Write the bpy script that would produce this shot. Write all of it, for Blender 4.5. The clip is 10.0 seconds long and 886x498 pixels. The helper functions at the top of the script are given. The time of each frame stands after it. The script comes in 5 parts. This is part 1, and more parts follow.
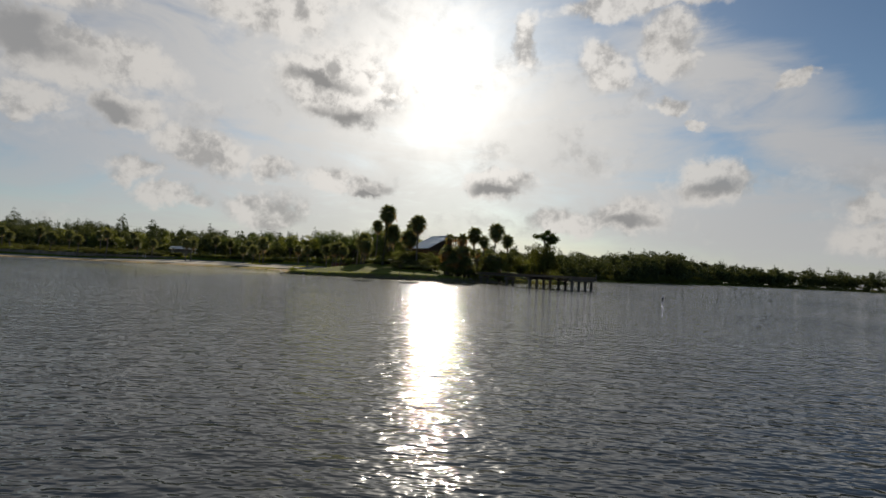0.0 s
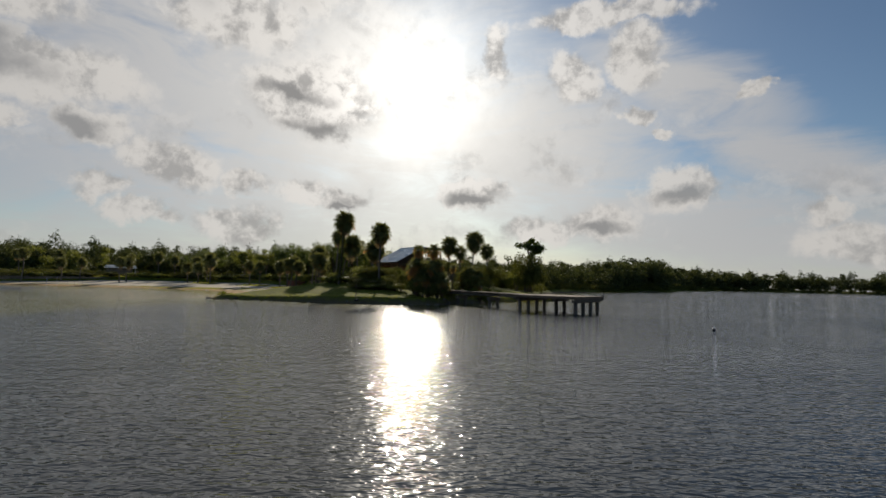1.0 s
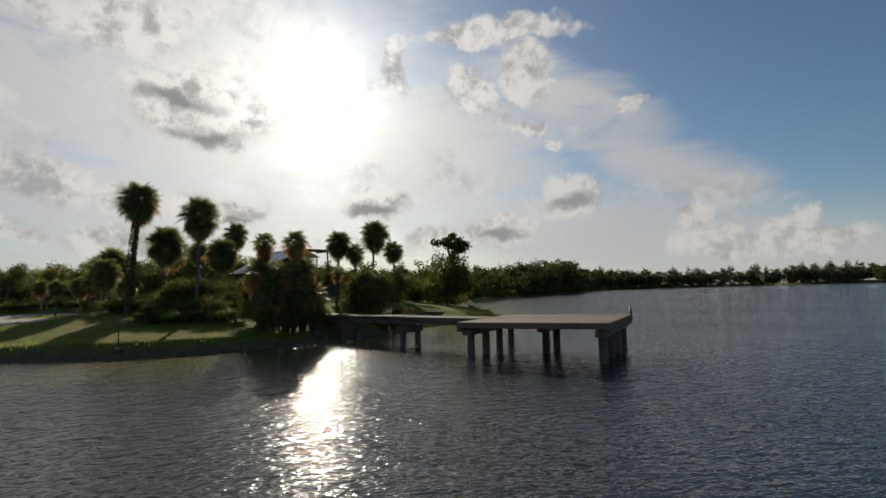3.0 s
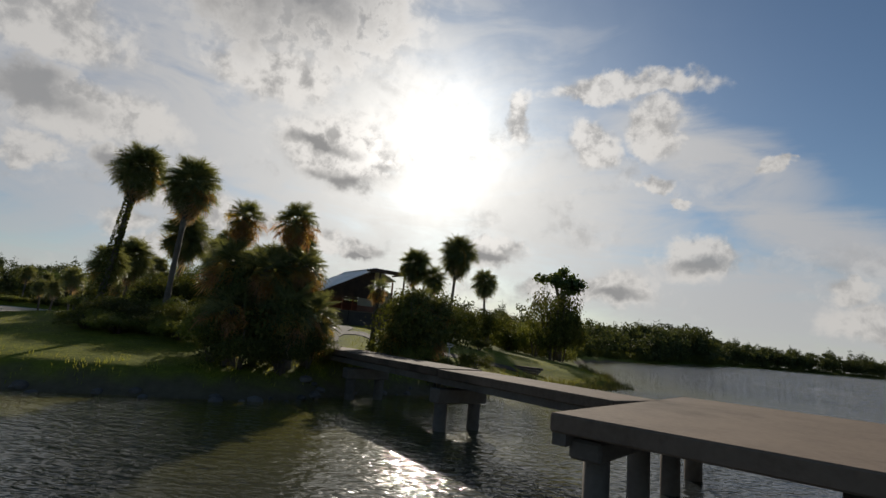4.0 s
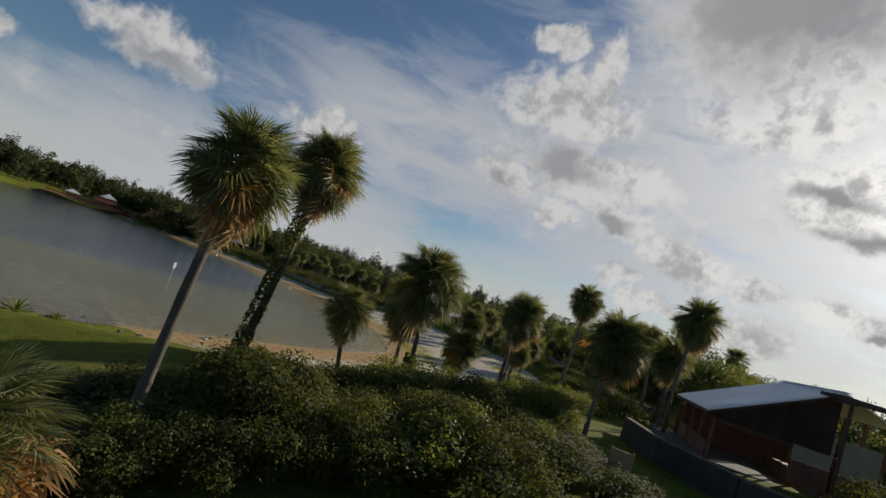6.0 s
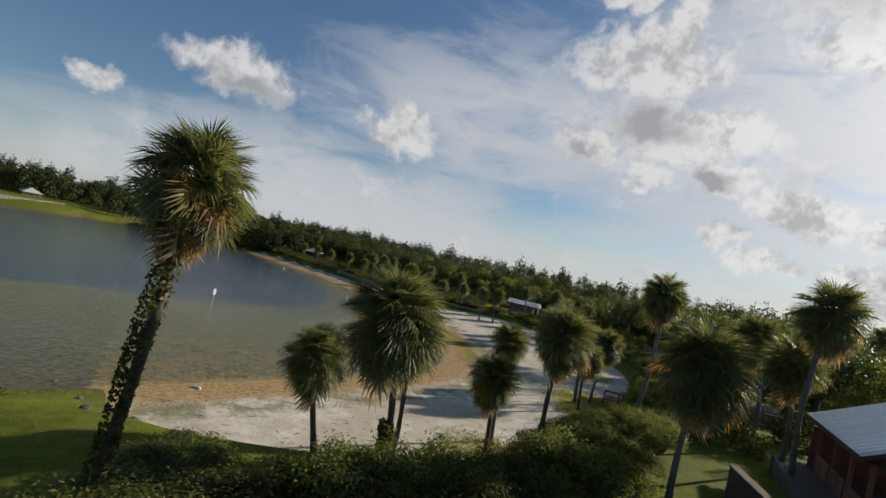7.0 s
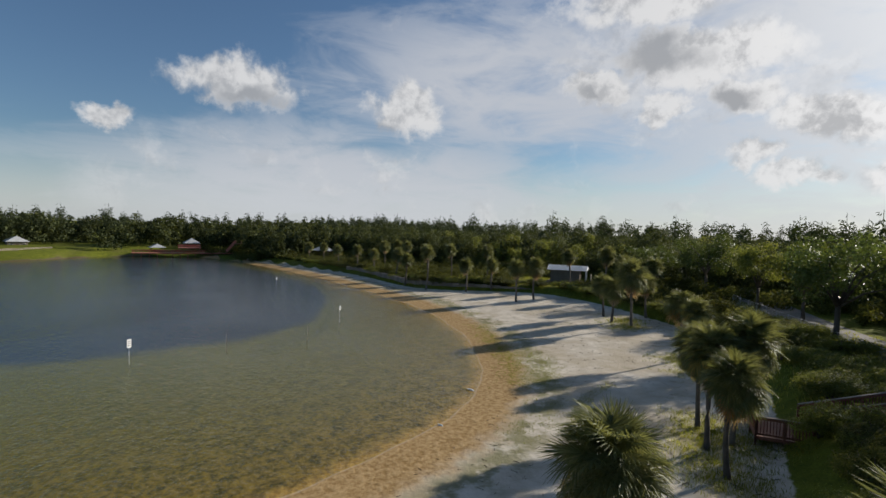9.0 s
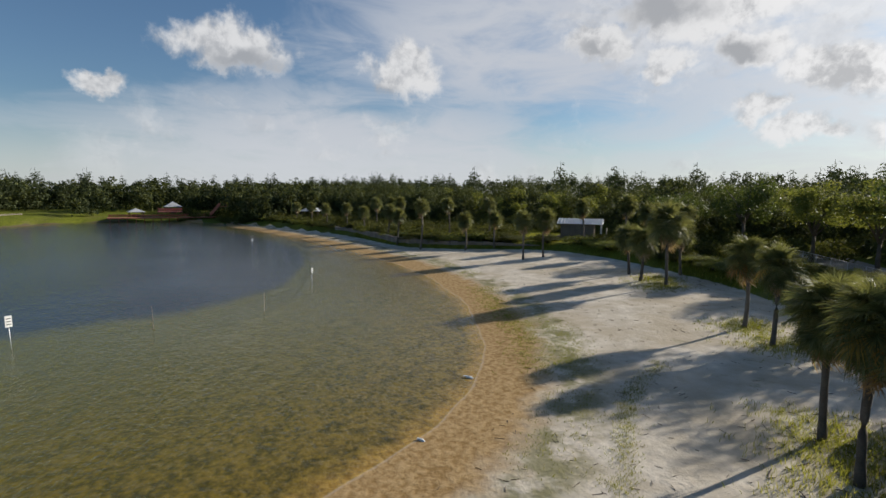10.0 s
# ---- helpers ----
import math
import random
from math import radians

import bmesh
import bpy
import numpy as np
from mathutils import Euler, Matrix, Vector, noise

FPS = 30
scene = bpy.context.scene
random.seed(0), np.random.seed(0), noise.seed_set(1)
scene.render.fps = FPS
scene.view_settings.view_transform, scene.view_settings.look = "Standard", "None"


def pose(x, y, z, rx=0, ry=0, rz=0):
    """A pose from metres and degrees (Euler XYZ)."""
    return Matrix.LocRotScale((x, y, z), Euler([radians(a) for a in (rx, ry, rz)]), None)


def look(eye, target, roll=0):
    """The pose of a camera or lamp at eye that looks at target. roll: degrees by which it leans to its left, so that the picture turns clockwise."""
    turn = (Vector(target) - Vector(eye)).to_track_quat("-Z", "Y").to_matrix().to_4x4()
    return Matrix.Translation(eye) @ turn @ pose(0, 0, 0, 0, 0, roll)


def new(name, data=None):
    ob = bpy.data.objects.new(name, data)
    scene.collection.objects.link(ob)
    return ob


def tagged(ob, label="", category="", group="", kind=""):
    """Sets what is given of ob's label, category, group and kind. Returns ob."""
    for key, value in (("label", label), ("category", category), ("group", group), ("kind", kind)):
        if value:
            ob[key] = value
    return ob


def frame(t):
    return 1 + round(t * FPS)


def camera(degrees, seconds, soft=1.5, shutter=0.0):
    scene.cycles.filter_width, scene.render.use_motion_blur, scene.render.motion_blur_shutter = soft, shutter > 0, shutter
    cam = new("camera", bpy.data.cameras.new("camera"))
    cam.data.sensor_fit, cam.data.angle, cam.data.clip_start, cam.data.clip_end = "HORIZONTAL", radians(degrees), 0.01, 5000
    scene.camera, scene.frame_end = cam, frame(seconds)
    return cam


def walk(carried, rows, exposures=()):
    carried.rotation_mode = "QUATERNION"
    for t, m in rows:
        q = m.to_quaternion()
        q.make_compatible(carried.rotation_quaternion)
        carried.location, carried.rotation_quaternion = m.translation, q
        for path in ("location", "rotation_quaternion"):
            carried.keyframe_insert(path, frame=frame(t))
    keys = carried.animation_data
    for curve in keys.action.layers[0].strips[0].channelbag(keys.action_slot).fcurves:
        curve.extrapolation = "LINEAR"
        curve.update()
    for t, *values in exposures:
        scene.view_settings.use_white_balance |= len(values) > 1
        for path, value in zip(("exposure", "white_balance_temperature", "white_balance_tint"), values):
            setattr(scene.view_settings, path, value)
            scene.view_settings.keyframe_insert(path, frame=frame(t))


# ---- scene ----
cam = camera(83.0, 10.0)
PATH = [
    (0, (-14.712, -65.146, 1.791), (-14.717, -63.148, 1.876), 2.74),
    (0.5, (-14.035, -57.590, 2.340), (-14.032, -55.593, 2.447), 2.96),
    (1, (-13.592, -49.875, 2.992), (-13.503, -47.882, 3.122), 1.37),
    (1.5, (-13.166, -42.283, 3.331), (-12.925, -40.303, 3.478), -1.59),
    (2, (-12.407, -34.536, 3.528), (-11.990, -32.585, 3.667), -4.45),
    (3.5, (-7.680, -12.319, 3.028), (-7.273, -10.374, 3.250), 0.55),
    (4, (-5.431, -3.941, 2.762), (-5.413, -1.971, 3.108), 5.13),
    (4.5, (-4.483, 3.976, 3.515), (-4.929, 5.885, 3.913), 11.32),
    (5, (-4.343, 10.343, 4.830), (-5.291, 12.063, 5.208), 17.63),
    (5.5, (-4.018, 14.878, 6.490), (-5.375, 16.315, 6.791), 19.40),
    (6, (-5.436, 19.609, 8.287), (-6.996, 20.847, 8.474), 18.24),
    (7.5, (-12.765, 30.817, 11.960), (-14.550, 31.718, 11.970), 8.95),
    (8, (-17.385, 33.794, 12.179), (-19.179, 34.677, 12.187), 5.90),
    (8.5, (-21.670, 36.409, 12.421), (-23.462, 37.298, 12.400), 3.25),
    (9, (-26.143, 39.348, 11.895), (-27.934, 40.235, 11.819), 1.70),
    (9.5, (-30.820, 42.320, 11.027), (-32.610, 43.198, 10.873), 0.81),
    (10, (-35.570, 45.157, 9.817), (-37.354, 46.034, 9.596), 0.50),
]
# seconds, stops, kelvin, tint
EXPOSURE = [(0.0, 0.1, 6850, 10), (2.0, 0.1, 6850, 10), (3.5, 0.15, 6800, 10), (5.0, 0.1, 6700, 10), (6.0, 0.18, 6600, 10), (7.5, 0.5, 6450, 10), (9.0, 0.5, 6420, 10), (10.0, 0.58, 6420, 10)]
walk(cam, [(t, look(eye, target, roll)) for t, eye, target, roll in PATH], EXPOSURE)

# ---- sun, sky and clouds ----
SUN_AZ, SUN_EL = 1.1, 21.5          # degrees, to the left of +y and above the horizon


def heading(az, el):
    """The direction at az degrees to the left of +y and el degrees up."""
    a, e = radians(az), radians(el)
    return Vector((-math.sin(a) * math.cos(e), math.cos(a) * math.cos(e), math.sin(e)))


sun_data = bpy.data.lights.new("sun", "SUN")
sun_data.energy, sun_data.angle, sun_data.color = 4.2, radians(0.6), (1.0, 0.93, 0.82)
sun = new("sun", sun_data)
sun.matrix_world = look(heading(SUN_AZ, SUN_EL) * 200, (0, 0, 0))


class Nodes:
    """Short forms for building a node tree."""

    def __init__(self, tree):
        self.tree = tree
        tree.nodes.clear()

    def add(self, kind, **inputs):
        settings = inputs.pop("set", {})
        node = self.tree.nodes.new("ShaderNode" + kind)
        for key, value in settings.items():
            setattr(node, key, value)
        for key, value in inputs.items():
            self.feed(node, key, value)
        return node

    def feed(self, node, key, value):
        socket = node.inputs[int(key[1:])] if key[0] == "i" and key[1:].isdigit() else node.inputs[key.replace("_", " ")]
        if isinstance(value, bpy.types.Node):
            value = value.outputs[0]
        if isinstance(value, bpy.types.NodeSocket):
            self.tree.links.new(value, socket)
        else:
            socket.default_value = value

    def math(self, operation, a, b=0.0, c=0.0, clamp=False):
        return self.add("Math", i0=a, i1=b, i2=c, set={"operation": operation, "use_clamp": clamp}).outputs[0]

    def smooth(self, value, low, high):
        return self.add("MapRange", Value=value, From_Min=low, From_Max=high, set={"interpolation_type": "SMOOTHSTEP"}).outputs[0]

    def mix(self, factor, a, b):
        node = self.add("Mix", set={"data_type": "RGBA"})
        self.feed(node, "i0", factor)
        self.feed(node, "i6", a)
        self.feed(node, "i7", b)
        return node.outputs[2]

    def noise(self, vector, scale, detail=3.0, rough=0.55, distort=0.0):
        return self.add("TexNoise", Vector=vector, Scale=scale, Detail=detail, Roughness=rough, Distortion=distort).outputs["Fac"]


def rgb(r, g, b):
    return (r, g, b, 1.0)


def sky_patch(n, spot, az, el, half_w, half_h, tilt=0.0):
    """How far a direction lies from the middle of an oval of the sky, in its half sizes."""
    ahead = heading(az, el)
    turn = ahead.to_track_quat("Y", "Z").to_matrix().to_4x4() @ pose(0, 0, 0, 0, tilt, 0)
    place = n.add("Mapping", Vector=spot, Location=ahead, Rotation=turn.to_euler(),
                  Scale=(math.tan(radians(half_w)), 0.6, math.tan(radians(half_h))), set={"vector_type": "TEXTURE"})
    return n.add("VectorMath", i0=place, set={"operation": "LENGTH"}).outputs["Value"]


def nearest(n, values):
    least = values[0]
    for value in values[1:]:
        least = n.math("MINIMUM", least, value)
    return least


# azimuth, elevation, half width, half height, in degrees
CUMULUS_SOUTH = [
    (42.3, 24.0, 8.0, 3.4), (37.2, 17.4, 7.0, 3.2), (33.0, 13.4, 3.4, 1.7), (25.6, 11.0, 3.7, 2.1), (31.9, 8.8, 2.7, 1.4),
    (12.6, 19.3, 7.5, 4.1), (19.4, 9.8, 2.4, 1.5), (13.6, 9.3, 3.4, 1.5), (8.4, 8.8, 3.4, 1.5), (20.6, 5.8, 4.5, 2.1),
    (-6.4, 9.8, 4.3, 1.9), (-8.4, 24.5, 1.9, 3.1), (-17.0, 22.2, 3.4, 2.8)]
CUMULUS_EAST = [
    (-24.2, 23.7, 2.8, 3.4), (-23.7, 17.9, 1.9, 1.2), (-26.3, 15.7, 1.4, 0.7), (-35.3, 19.4, 1.1, 0.9), (-28.1, 10.1, 4.6, 2.4),
    (-19.3, 6.6, 4.9, 2.3), (-12.9, 5.9, 3.7, 1.7), (-40.7, 7.4, 2.1, 1.9), (-43.0, 4.0, 4.3, 2.1), (21.1, 25.7, 6.6, 2.8),
    (-20.9, 28.1, 8.5, 1.5), (-49.7, 4.2, 5.6, 1.9)]
CUMULUS_WEST = [
    (86.0, 14.4, 6.2, 2.7), (97.4, 9.7, 2.4, 1.3), (68.5, 13.1, 3.6, 3.0), (38.6, 18.1, 7.7, 2.6), (47.3, 15.7, 3.4, 1.9),
    (41.2, 13.0, 2.4, 1.7), (24.9, 11.1, 3.1, 1.9), (20.2, 5.7, 4.6, 2.3), (20.3, 36.6, 13.2, 10.8), (41.2, 24.9, 5.8, 4.1),
    (39.3, 28.6, 2.1, 3.8), (45.5, 30.5, 2.4, 1.7), (28.0, 11.8, 2.7, 1.9), (28.8, 6.4, 3.8, 1.3)]
SHADED = [
    (41.6, 18.5, 4.3, 1.8), (11.5, 16.4, 5.6, 1.4), (33.9, 13.0, 2.4, 0.9), (8.4, 8.1, 2.4, 0.8), (-7.0, 9.3, 3.4, 0.9),
    (-28.1, 9.5, 3.4, 1.0), (-19.9, 6.0, 3.4, 0.9), (70.9, 10.9, 2.3, 1.3), (40.7, 17.7, 4.9, 1.6), (47.7, 15.1, 2.4, 1.0),
    (33.8, 13.4, 2.1, 1.1), (23.4, 36.2, 10.8, 7.5), (15.0, 19.8, 3.8, 0.9), (7.4, 14.5, 2.3, 0.7), (85.1, 13.3, 4.7, 1.3)]
VEIL = [
    (73.5, 4.9, 24.4, 7.0, 0.0), (54.0, 16.1, 22.6, 8.5, 0.0), (18.8, 17.5, 32.0, 20.7, 0.0), (-11.7, 14.2, 18.8, 11.3, 12.0), (-28.5, 6.5, 28.2, 5.6, 8.0),
    (28.5, 34.7, 11.3, 11.3, 0.0), (-28.4, 20.7, 11.3, 4.2, 30.0), (-38.2, 12.0, 13.2, 3.3, 24.0)]

world = bpy.data.worlds.new("world")
world.use_nodes = True
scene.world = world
sky = Nodes(world.node_tree)
spot = sky.add("TexCoord").outputs["Generated"]
clear = sky.add("TexSky", set={"sky_type": "NISHITA", "sun_disc": False, "sun_elevation": radians(SUN_EL),
                               "sun_rotation": radians(-SUN_AZ), "air_density": 1.0, "dust_density": 0.6, "ozone_density": 1.6})
warp = sky.add("TexNoise", Vector=spot, Scale=9.0, Detail=5.0, Roughness=0.6)
shift = sky.add("VectorMath", i0=warp.outputs["Color"], i1=(0.5, 0.5, 0.5), set={"operation": "SUBTRACT"})
fine_warp = sky.add("TexNoise", Vector=spot, Scale=34.0, Detail=4.0, Roughness=0.65)
fine_shift = sky.add("VectorMath", i0=fine_warp.outputs["Color"], i1=(0.5, 0.5, 0.5), set={"operation": "SUBTRACT"})
bent = sky.add("VectorMath", i0=shift, i1=(0.13, 0.13, 0.09), i2=spot, set={"operation": "MULTIPLY_ADD"})
bent = sky.add("VectorMath", i0=fine_shift, i1=(0.02, 0.02, 0.02), i2=bent, set={"operation": "MULTIPLY_ADD"})
billow = sky.math("SUBTRACT", sky.noise(spot, 14.0, 5.0, 0.55, 0.4), 0.5)
puff = sky.math("SUBTRACT", sky.noise(spot, 46.0, 5.0, 0.6, 0.2), 0.5)
ragged = sky.math("ADD", sky.math("MULTIPLY", billow, 1.15), sky.math("MULTIPLY", puff, 0.32))
towardsun = sky.add("VectorMath", i0=spot, i1=heading(SUN_AZ, SUN_EL), set={"operation": "DOT_PRODUCT"}).outputs["Value"]
glare = sky.math("ADD", sky.math("MULTIPLY", sky.math("POWER", sky.math("MAXIMUM", towardsun, 0.0), 120.0), 0.75), sky.math("MULTIPLY", sky.math("POWER", sky.math("MAXIMUM", towardsun, 0.0), 16.0), 0.13))
glare = sky.math("MULTIPLY", glare, sky.math("ADD", 0.9, sky.math("MULTIPLY", ragged, 0.9)))
wide_glare = sky.math("POWER", sky.math("MAXIMUM", towardsun, 0.0), 10.0)
streaks = sky.add("Mapping", Vector=spot, Rotation=(0.0, 0.25, 0.3), Scale=(2.0, 2.0, 7.0))
streak = sky.noise(streaks, 2.2, 5.0, 0.6, 0.5)
veil_far = nearest(sky, [sky_patch(sky, spot, *oval) for oval in VEIL])
veil = sky.math("MULTIPLY", sky.smooth(sky.math("ADD", veil_far, sky.math("MULTIPLY", sky.math("SUBTRACT", streak, 0.5), 1.7)), 1.25, 0.35),
                sky.smooth(streak, 0.05, 0.52))
height = sky.add("SeparateXYZ", Vector=spot).outputs["Z"]
low = sky.smooth(height, 0.16, 0.0)
cloud_far = nearest(sky, [sky_patch(sky, bent, *oval) for oval in CUMULUS_SOUTH + CUMULUS_EAST + CUMULUS_WEST])
cloud = sky.smooth(sky.math("SUBTRACT", cloud_far, ragged), 1.16, 0.62)
banks = sky.noise(sky.add("Mapping", Vector=bent, Scale=(5.0, 5.0, 9.0)), 1.0, 6.0, 0.58, 0.3)
banked = sky.math("MULTIPLY", sky.smooth(banks, 0.53, 0.68), sky.math("MULTIPLY", sky.smooth(height, 0.62, 0.3), sky.smooth(veil_far, 1.2, 0.7)))
cloud = sky.math("MAXIMUM", cloud, sky.math("MULTIPLY", banked, 0.5))
hollow = sky.math("MULTIPLY", sky.smooth(sky.math("ADD", billow, sky.math("MULTIPLY", puff, 0.8)), 0.12, -0.22), 0.75)
shade_far = nearest(sky, [sky_patch(sky, bent, *oval) for oval in SHADED])
shaded = sky.smooth(sky.math("SUBTRACT", shade_far, sky.math("MULTIPLY", ragged, 0.9)), 1.35, 0.25)

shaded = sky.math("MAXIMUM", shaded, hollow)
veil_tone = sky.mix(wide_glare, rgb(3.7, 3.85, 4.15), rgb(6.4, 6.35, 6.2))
base = sky.mix(sky.math("MULTIPLY", veil, 0.92), sky.add("VectorMath", i0=clear, i1=(0.44, 0.53, 0.61), set={"operation": "MULTIPLY"}).outputs[0], veil_tone)
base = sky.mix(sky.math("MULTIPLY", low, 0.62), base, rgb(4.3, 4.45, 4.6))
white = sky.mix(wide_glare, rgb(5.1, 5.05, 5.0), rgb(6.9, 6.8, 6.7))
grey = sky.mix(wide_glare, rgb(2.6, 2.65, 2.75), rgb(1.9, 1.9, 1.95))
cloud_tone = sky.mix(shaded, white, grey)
with_cloud = sky.mix(sky.math("MULTIPLY", cloud, 0.9), base, cloud_tone)
bright = sky.math("MULTIPLY", glare, sky.math("SUBTRACT", 1.0, sky.math("MULTIPLY", sky.math("MULTIPLY", shaded, cloud), 0.8)))
lit = sky.add("Mix", set={"data_type": "RGBA", "blend_type": "ADD"})
sky.feed(lit, "i0", sky.math("MULTIPLY", bright, 1.0))
sky.feed(lit, "i6", with_cloud)
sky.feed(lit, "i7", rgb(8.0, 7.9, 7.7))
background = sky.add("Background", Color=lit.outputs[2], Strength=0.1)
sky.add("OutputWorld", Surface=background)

# ---- materials ----


def material(name):
    m = bpy.data.materials.new(name)
    m.use_nodes = True
    return m, Nodes(m.node_tree)


def finish(n, shader):
    n.add("OutputMaterial", Surface=shader)


def where(n):
    return n.add("TexCoord").outputs["Object"]


def bumped(n, value, strength, distance=0.02):
    return n.add("Bump", Height=value, Strength=strength, Distance=distance)


def plain(name, low, high, rough=0.7, scale=6.0, metal=0.0, bump=0.2, spread=0.35, stain=0.25):
    """A worn surface between two colours, with grain, stains and a tone of its own on every piece."""
    m, n = material(name)
    at = where(n)
    grain = n.noise(at, scale * 6, 4.0)
    patch = n.noise(at, scale * 0.5, 3.0)
    own = n.add("ObjectInfo").outputs["Random"]
    tone = n.math("ADD", n.math("MULTIPLY", grain, spread), n.math("ADD", n.math("MULTIPLY", patch, 0.6), n.math("MULTIPLY", own, 0.3)))
    colour = n.mix(n.smooth(tone, 0.3, 1.0), rgb(*low), rgb(*high))
    dirt = n.smooth(n.noise(at, scale * 0.23, 5.0, 0.65), 0.5, 0.75)
    colour = n.mix(n.math("MULTIPLY", dirt, stain), colour, rgb(low[0] * 0.45, low[1] * 0.43, low[2] * 0.4))
    bsdf = n.add("BsdfPrincipled", Base_Color=colour, Roughness=rough, Metallic=metal, Specular_IOR_Level=0.2 if rough > 0.8 else 0.5, Normal=bumped(n, grain, bump))
    finish(n, bsdf)
    return m


def leafy(name, dark, light, autumn, share=0.1, glow=0.42, gloss=0.45):
    """Leaves: two greens, a share of turned ones, a waxy side and light that comes through."""
    m, n = material(name)
    at = where(n)
    own = n.add("NewGeometry").outputs["Random Per Island"]
    thing = n.add("ObjectInfo").outputs["Random"]
    tone = n.math("ADD", n.math("MULTIPLY", own, 0.55), n.math("ADD", n.math("MULTIPLY", n.noise(at, 0.6, 3.0), 0.4), n.math("MULTIPLY", thing, 0.3)))
    colour = n.mix(n.smooth(tone, 0.2, 1.0), rgb(*dark), rgb(*light))
    colour = n.mix(n.smooth(own, 1.0 - share, 1.0 - share * 0.6), colour, rgb(*autumn))
    face = n.add("BsdfPrincipled", Base_Color=colour, Roughness=gloss, Specular_IOR_Level=0.3)
    through_leaf = n.add("BsdfTranslucent", Color=n.mix(0.5, colour, rgb(light[0] * 2.2, light[1] * 1.9, light[2] * 0.9)))
    finish(n, n.add("MixShader", i0=glow, i1=face, i2=through_leaf))
    return m


FROND = leafy("palm_leaf", (0.05, 0.066, 0.024), (0.2, 0.22, 0.095), (0.32, 0.27, 0.12), 0.07, 0.36, 0.5)
FROND_YELLOW = leafy("yellowed_palm_leaf", (0.2, 0.17, 0.05), (0.42, 0.32, 0.11), (0.34, 0.17, 0.05), 0.3, 0.45, 0.5)
FROND_ORANGE = leafy("orange_dying_palm_leaf", (0.24, 0.12, 0.035), (0.42, 0.24, 0.09), (0.2, 0.1, 0.05), 0.3, 0.42, 0.6)
FROND_DEAD = leafy("dead_palm_leaf", (0.19, 0.14, 0.09), (0.45, 0.36, 0.25), (0.3, 0.18, 0.09), 0.25, 0.25, 0.8)
SHRUB_LEAF = leafy("shrub_leaf", (0.024, 0.032, 0.008), (0.1, 0.112, 0.024), (0.2, 0.17, 0.05), 0.06, 0.3, 0.85)
OAK_LEAF = leafy("broad_leaf", (0.03, 0.05, 0.014), (0.1, 0.14, 0.036), (0.16, 0.16, 0.04), 0.08, 0.35, 0.5)
LIGHT_LEAF = leafy("light_green_leaf", (0.055, 0.078, 0.017), (0.18, 0.21, 0.05), (0.28, 0.25, 0.07), 0.12, 0.45, 0.6)
FAR_LEAF = leafy("woodland_leaf", (0.026, 0.037, 0.013), (0.07, 0.086, 0.03), (0.12, 0.13, 0.04), 0.08, 0.32, 0.8)
NEEDLE = leafy("pine_needle", (0.018, 0.03, 0.013), (0.06, 0.08, 0.03), (0.07, 0.08, 0.03), 0.05, 0.2, 0.7)
GRASS_BLADE = leafy("grass_blade", (0.085, 0.105, 0.019), (0.21, 0.23, 0.046), (0.28, 0.24, 0.09), 0.2, 0.55, 0.75)
REED = leafy("reed_blade", (0.05, 0.06, 0.015), (0.13, 0.13, 0.035), (0.2, 0.15, 0.06), 0.25, 0.35, 0.7)
BARK = plain("palm_bark", (0.065, 0.054, 0.043), (0.21, 0.18, 0.145), 0.9, 3.0, bump=0.6)
TRUNK = plain("tree_bark", (0.06, 0.048, 0.038), (0.18, 0.15, 0.12), 0.9, 4.0, bump=0.6)
CONCRETE = plain("weathered_concrete", (0.066, 0.047, 0.034), (0.175, 0.128, 0.092), 0.92, 1.5, bump=0.45, spread=0.5, stain=0.8)
DARK_CONCRETE = plain("stained_concrete", (0.07, 0.058, 0.047), (0.17, 0.145, 0.12), 0.9, 1.6, bump=0.35, stain=0.6)
ASPHALT = plain("asphalt", (0.028, 0.022, 0.017), (0.06, 0.047, 0.037), 0.92, 2.0, bump=0.4)
RED_WOOD = plain("red_stained_wood", (0.12, 0.045, 0.028), (0.24, 0.1, 0.06), 0.75, 2.5, bump=0.3)
BROWN_WOOD = plain("brown_wood", (0.14, 0.055, 0.028), (0.3, 0.125, 0.06), 0.75, 2.5, bump=0.3)
DARK_WOOD = plain("dark_brown_wood", (0.05, 0.03, 0.02), (0.12, 0.075, 0.05), 0.8, 2.5, bump=0.3)
GREY_WOOD = plain("weathered_grey_wood", (0.16, 0.13, 0.11), (0.34, 0.29, 0.25), 0.85, 2.5, bump=0.3)
CREAM = plain("cream_painted_board", (0.2, 0.175, 0.13), (0.32, 0.28, 0.21), 0.7, 1.5, bump=0.1)
PALE_ROOF = plain("pale_metal_roof", (0.78, 0.78, 0.78), (0.9, 0.9, 0.9), 0.55, 0.8, 0.0, 0.1, stain=0.12)
WHITE_PAINT = plain("white_paint", (0.62, 0.62, 0.6), (0.8, 0.8, 0.78), 0.55, 2.0, bump=0.1)
BLOCK = plain("grey_block", (0.16, 0.13, 0.105), (0.28, 0.235, 0.19), 0.9, 1.5, bump=0.3)
STEEL = plain("galvanised_steel", (0.3, 0.31, 0.32), (0.5, 0.51, 0.52), 0.45, 4.0, 0.8, 0.1)
RED_DECK = plain("bright_red_stained_wood", (0.32, 0.095, 0.065), (0.5, 0.19, 0.13), 0.75, 2.5, bump=0.3)
HUT_ROOF = plain("grey_white_roof", (0.36, 0.36, 0.36), (0.5, 0.5, 0.5), 0.6, 0.8, 0.0, 0.1)
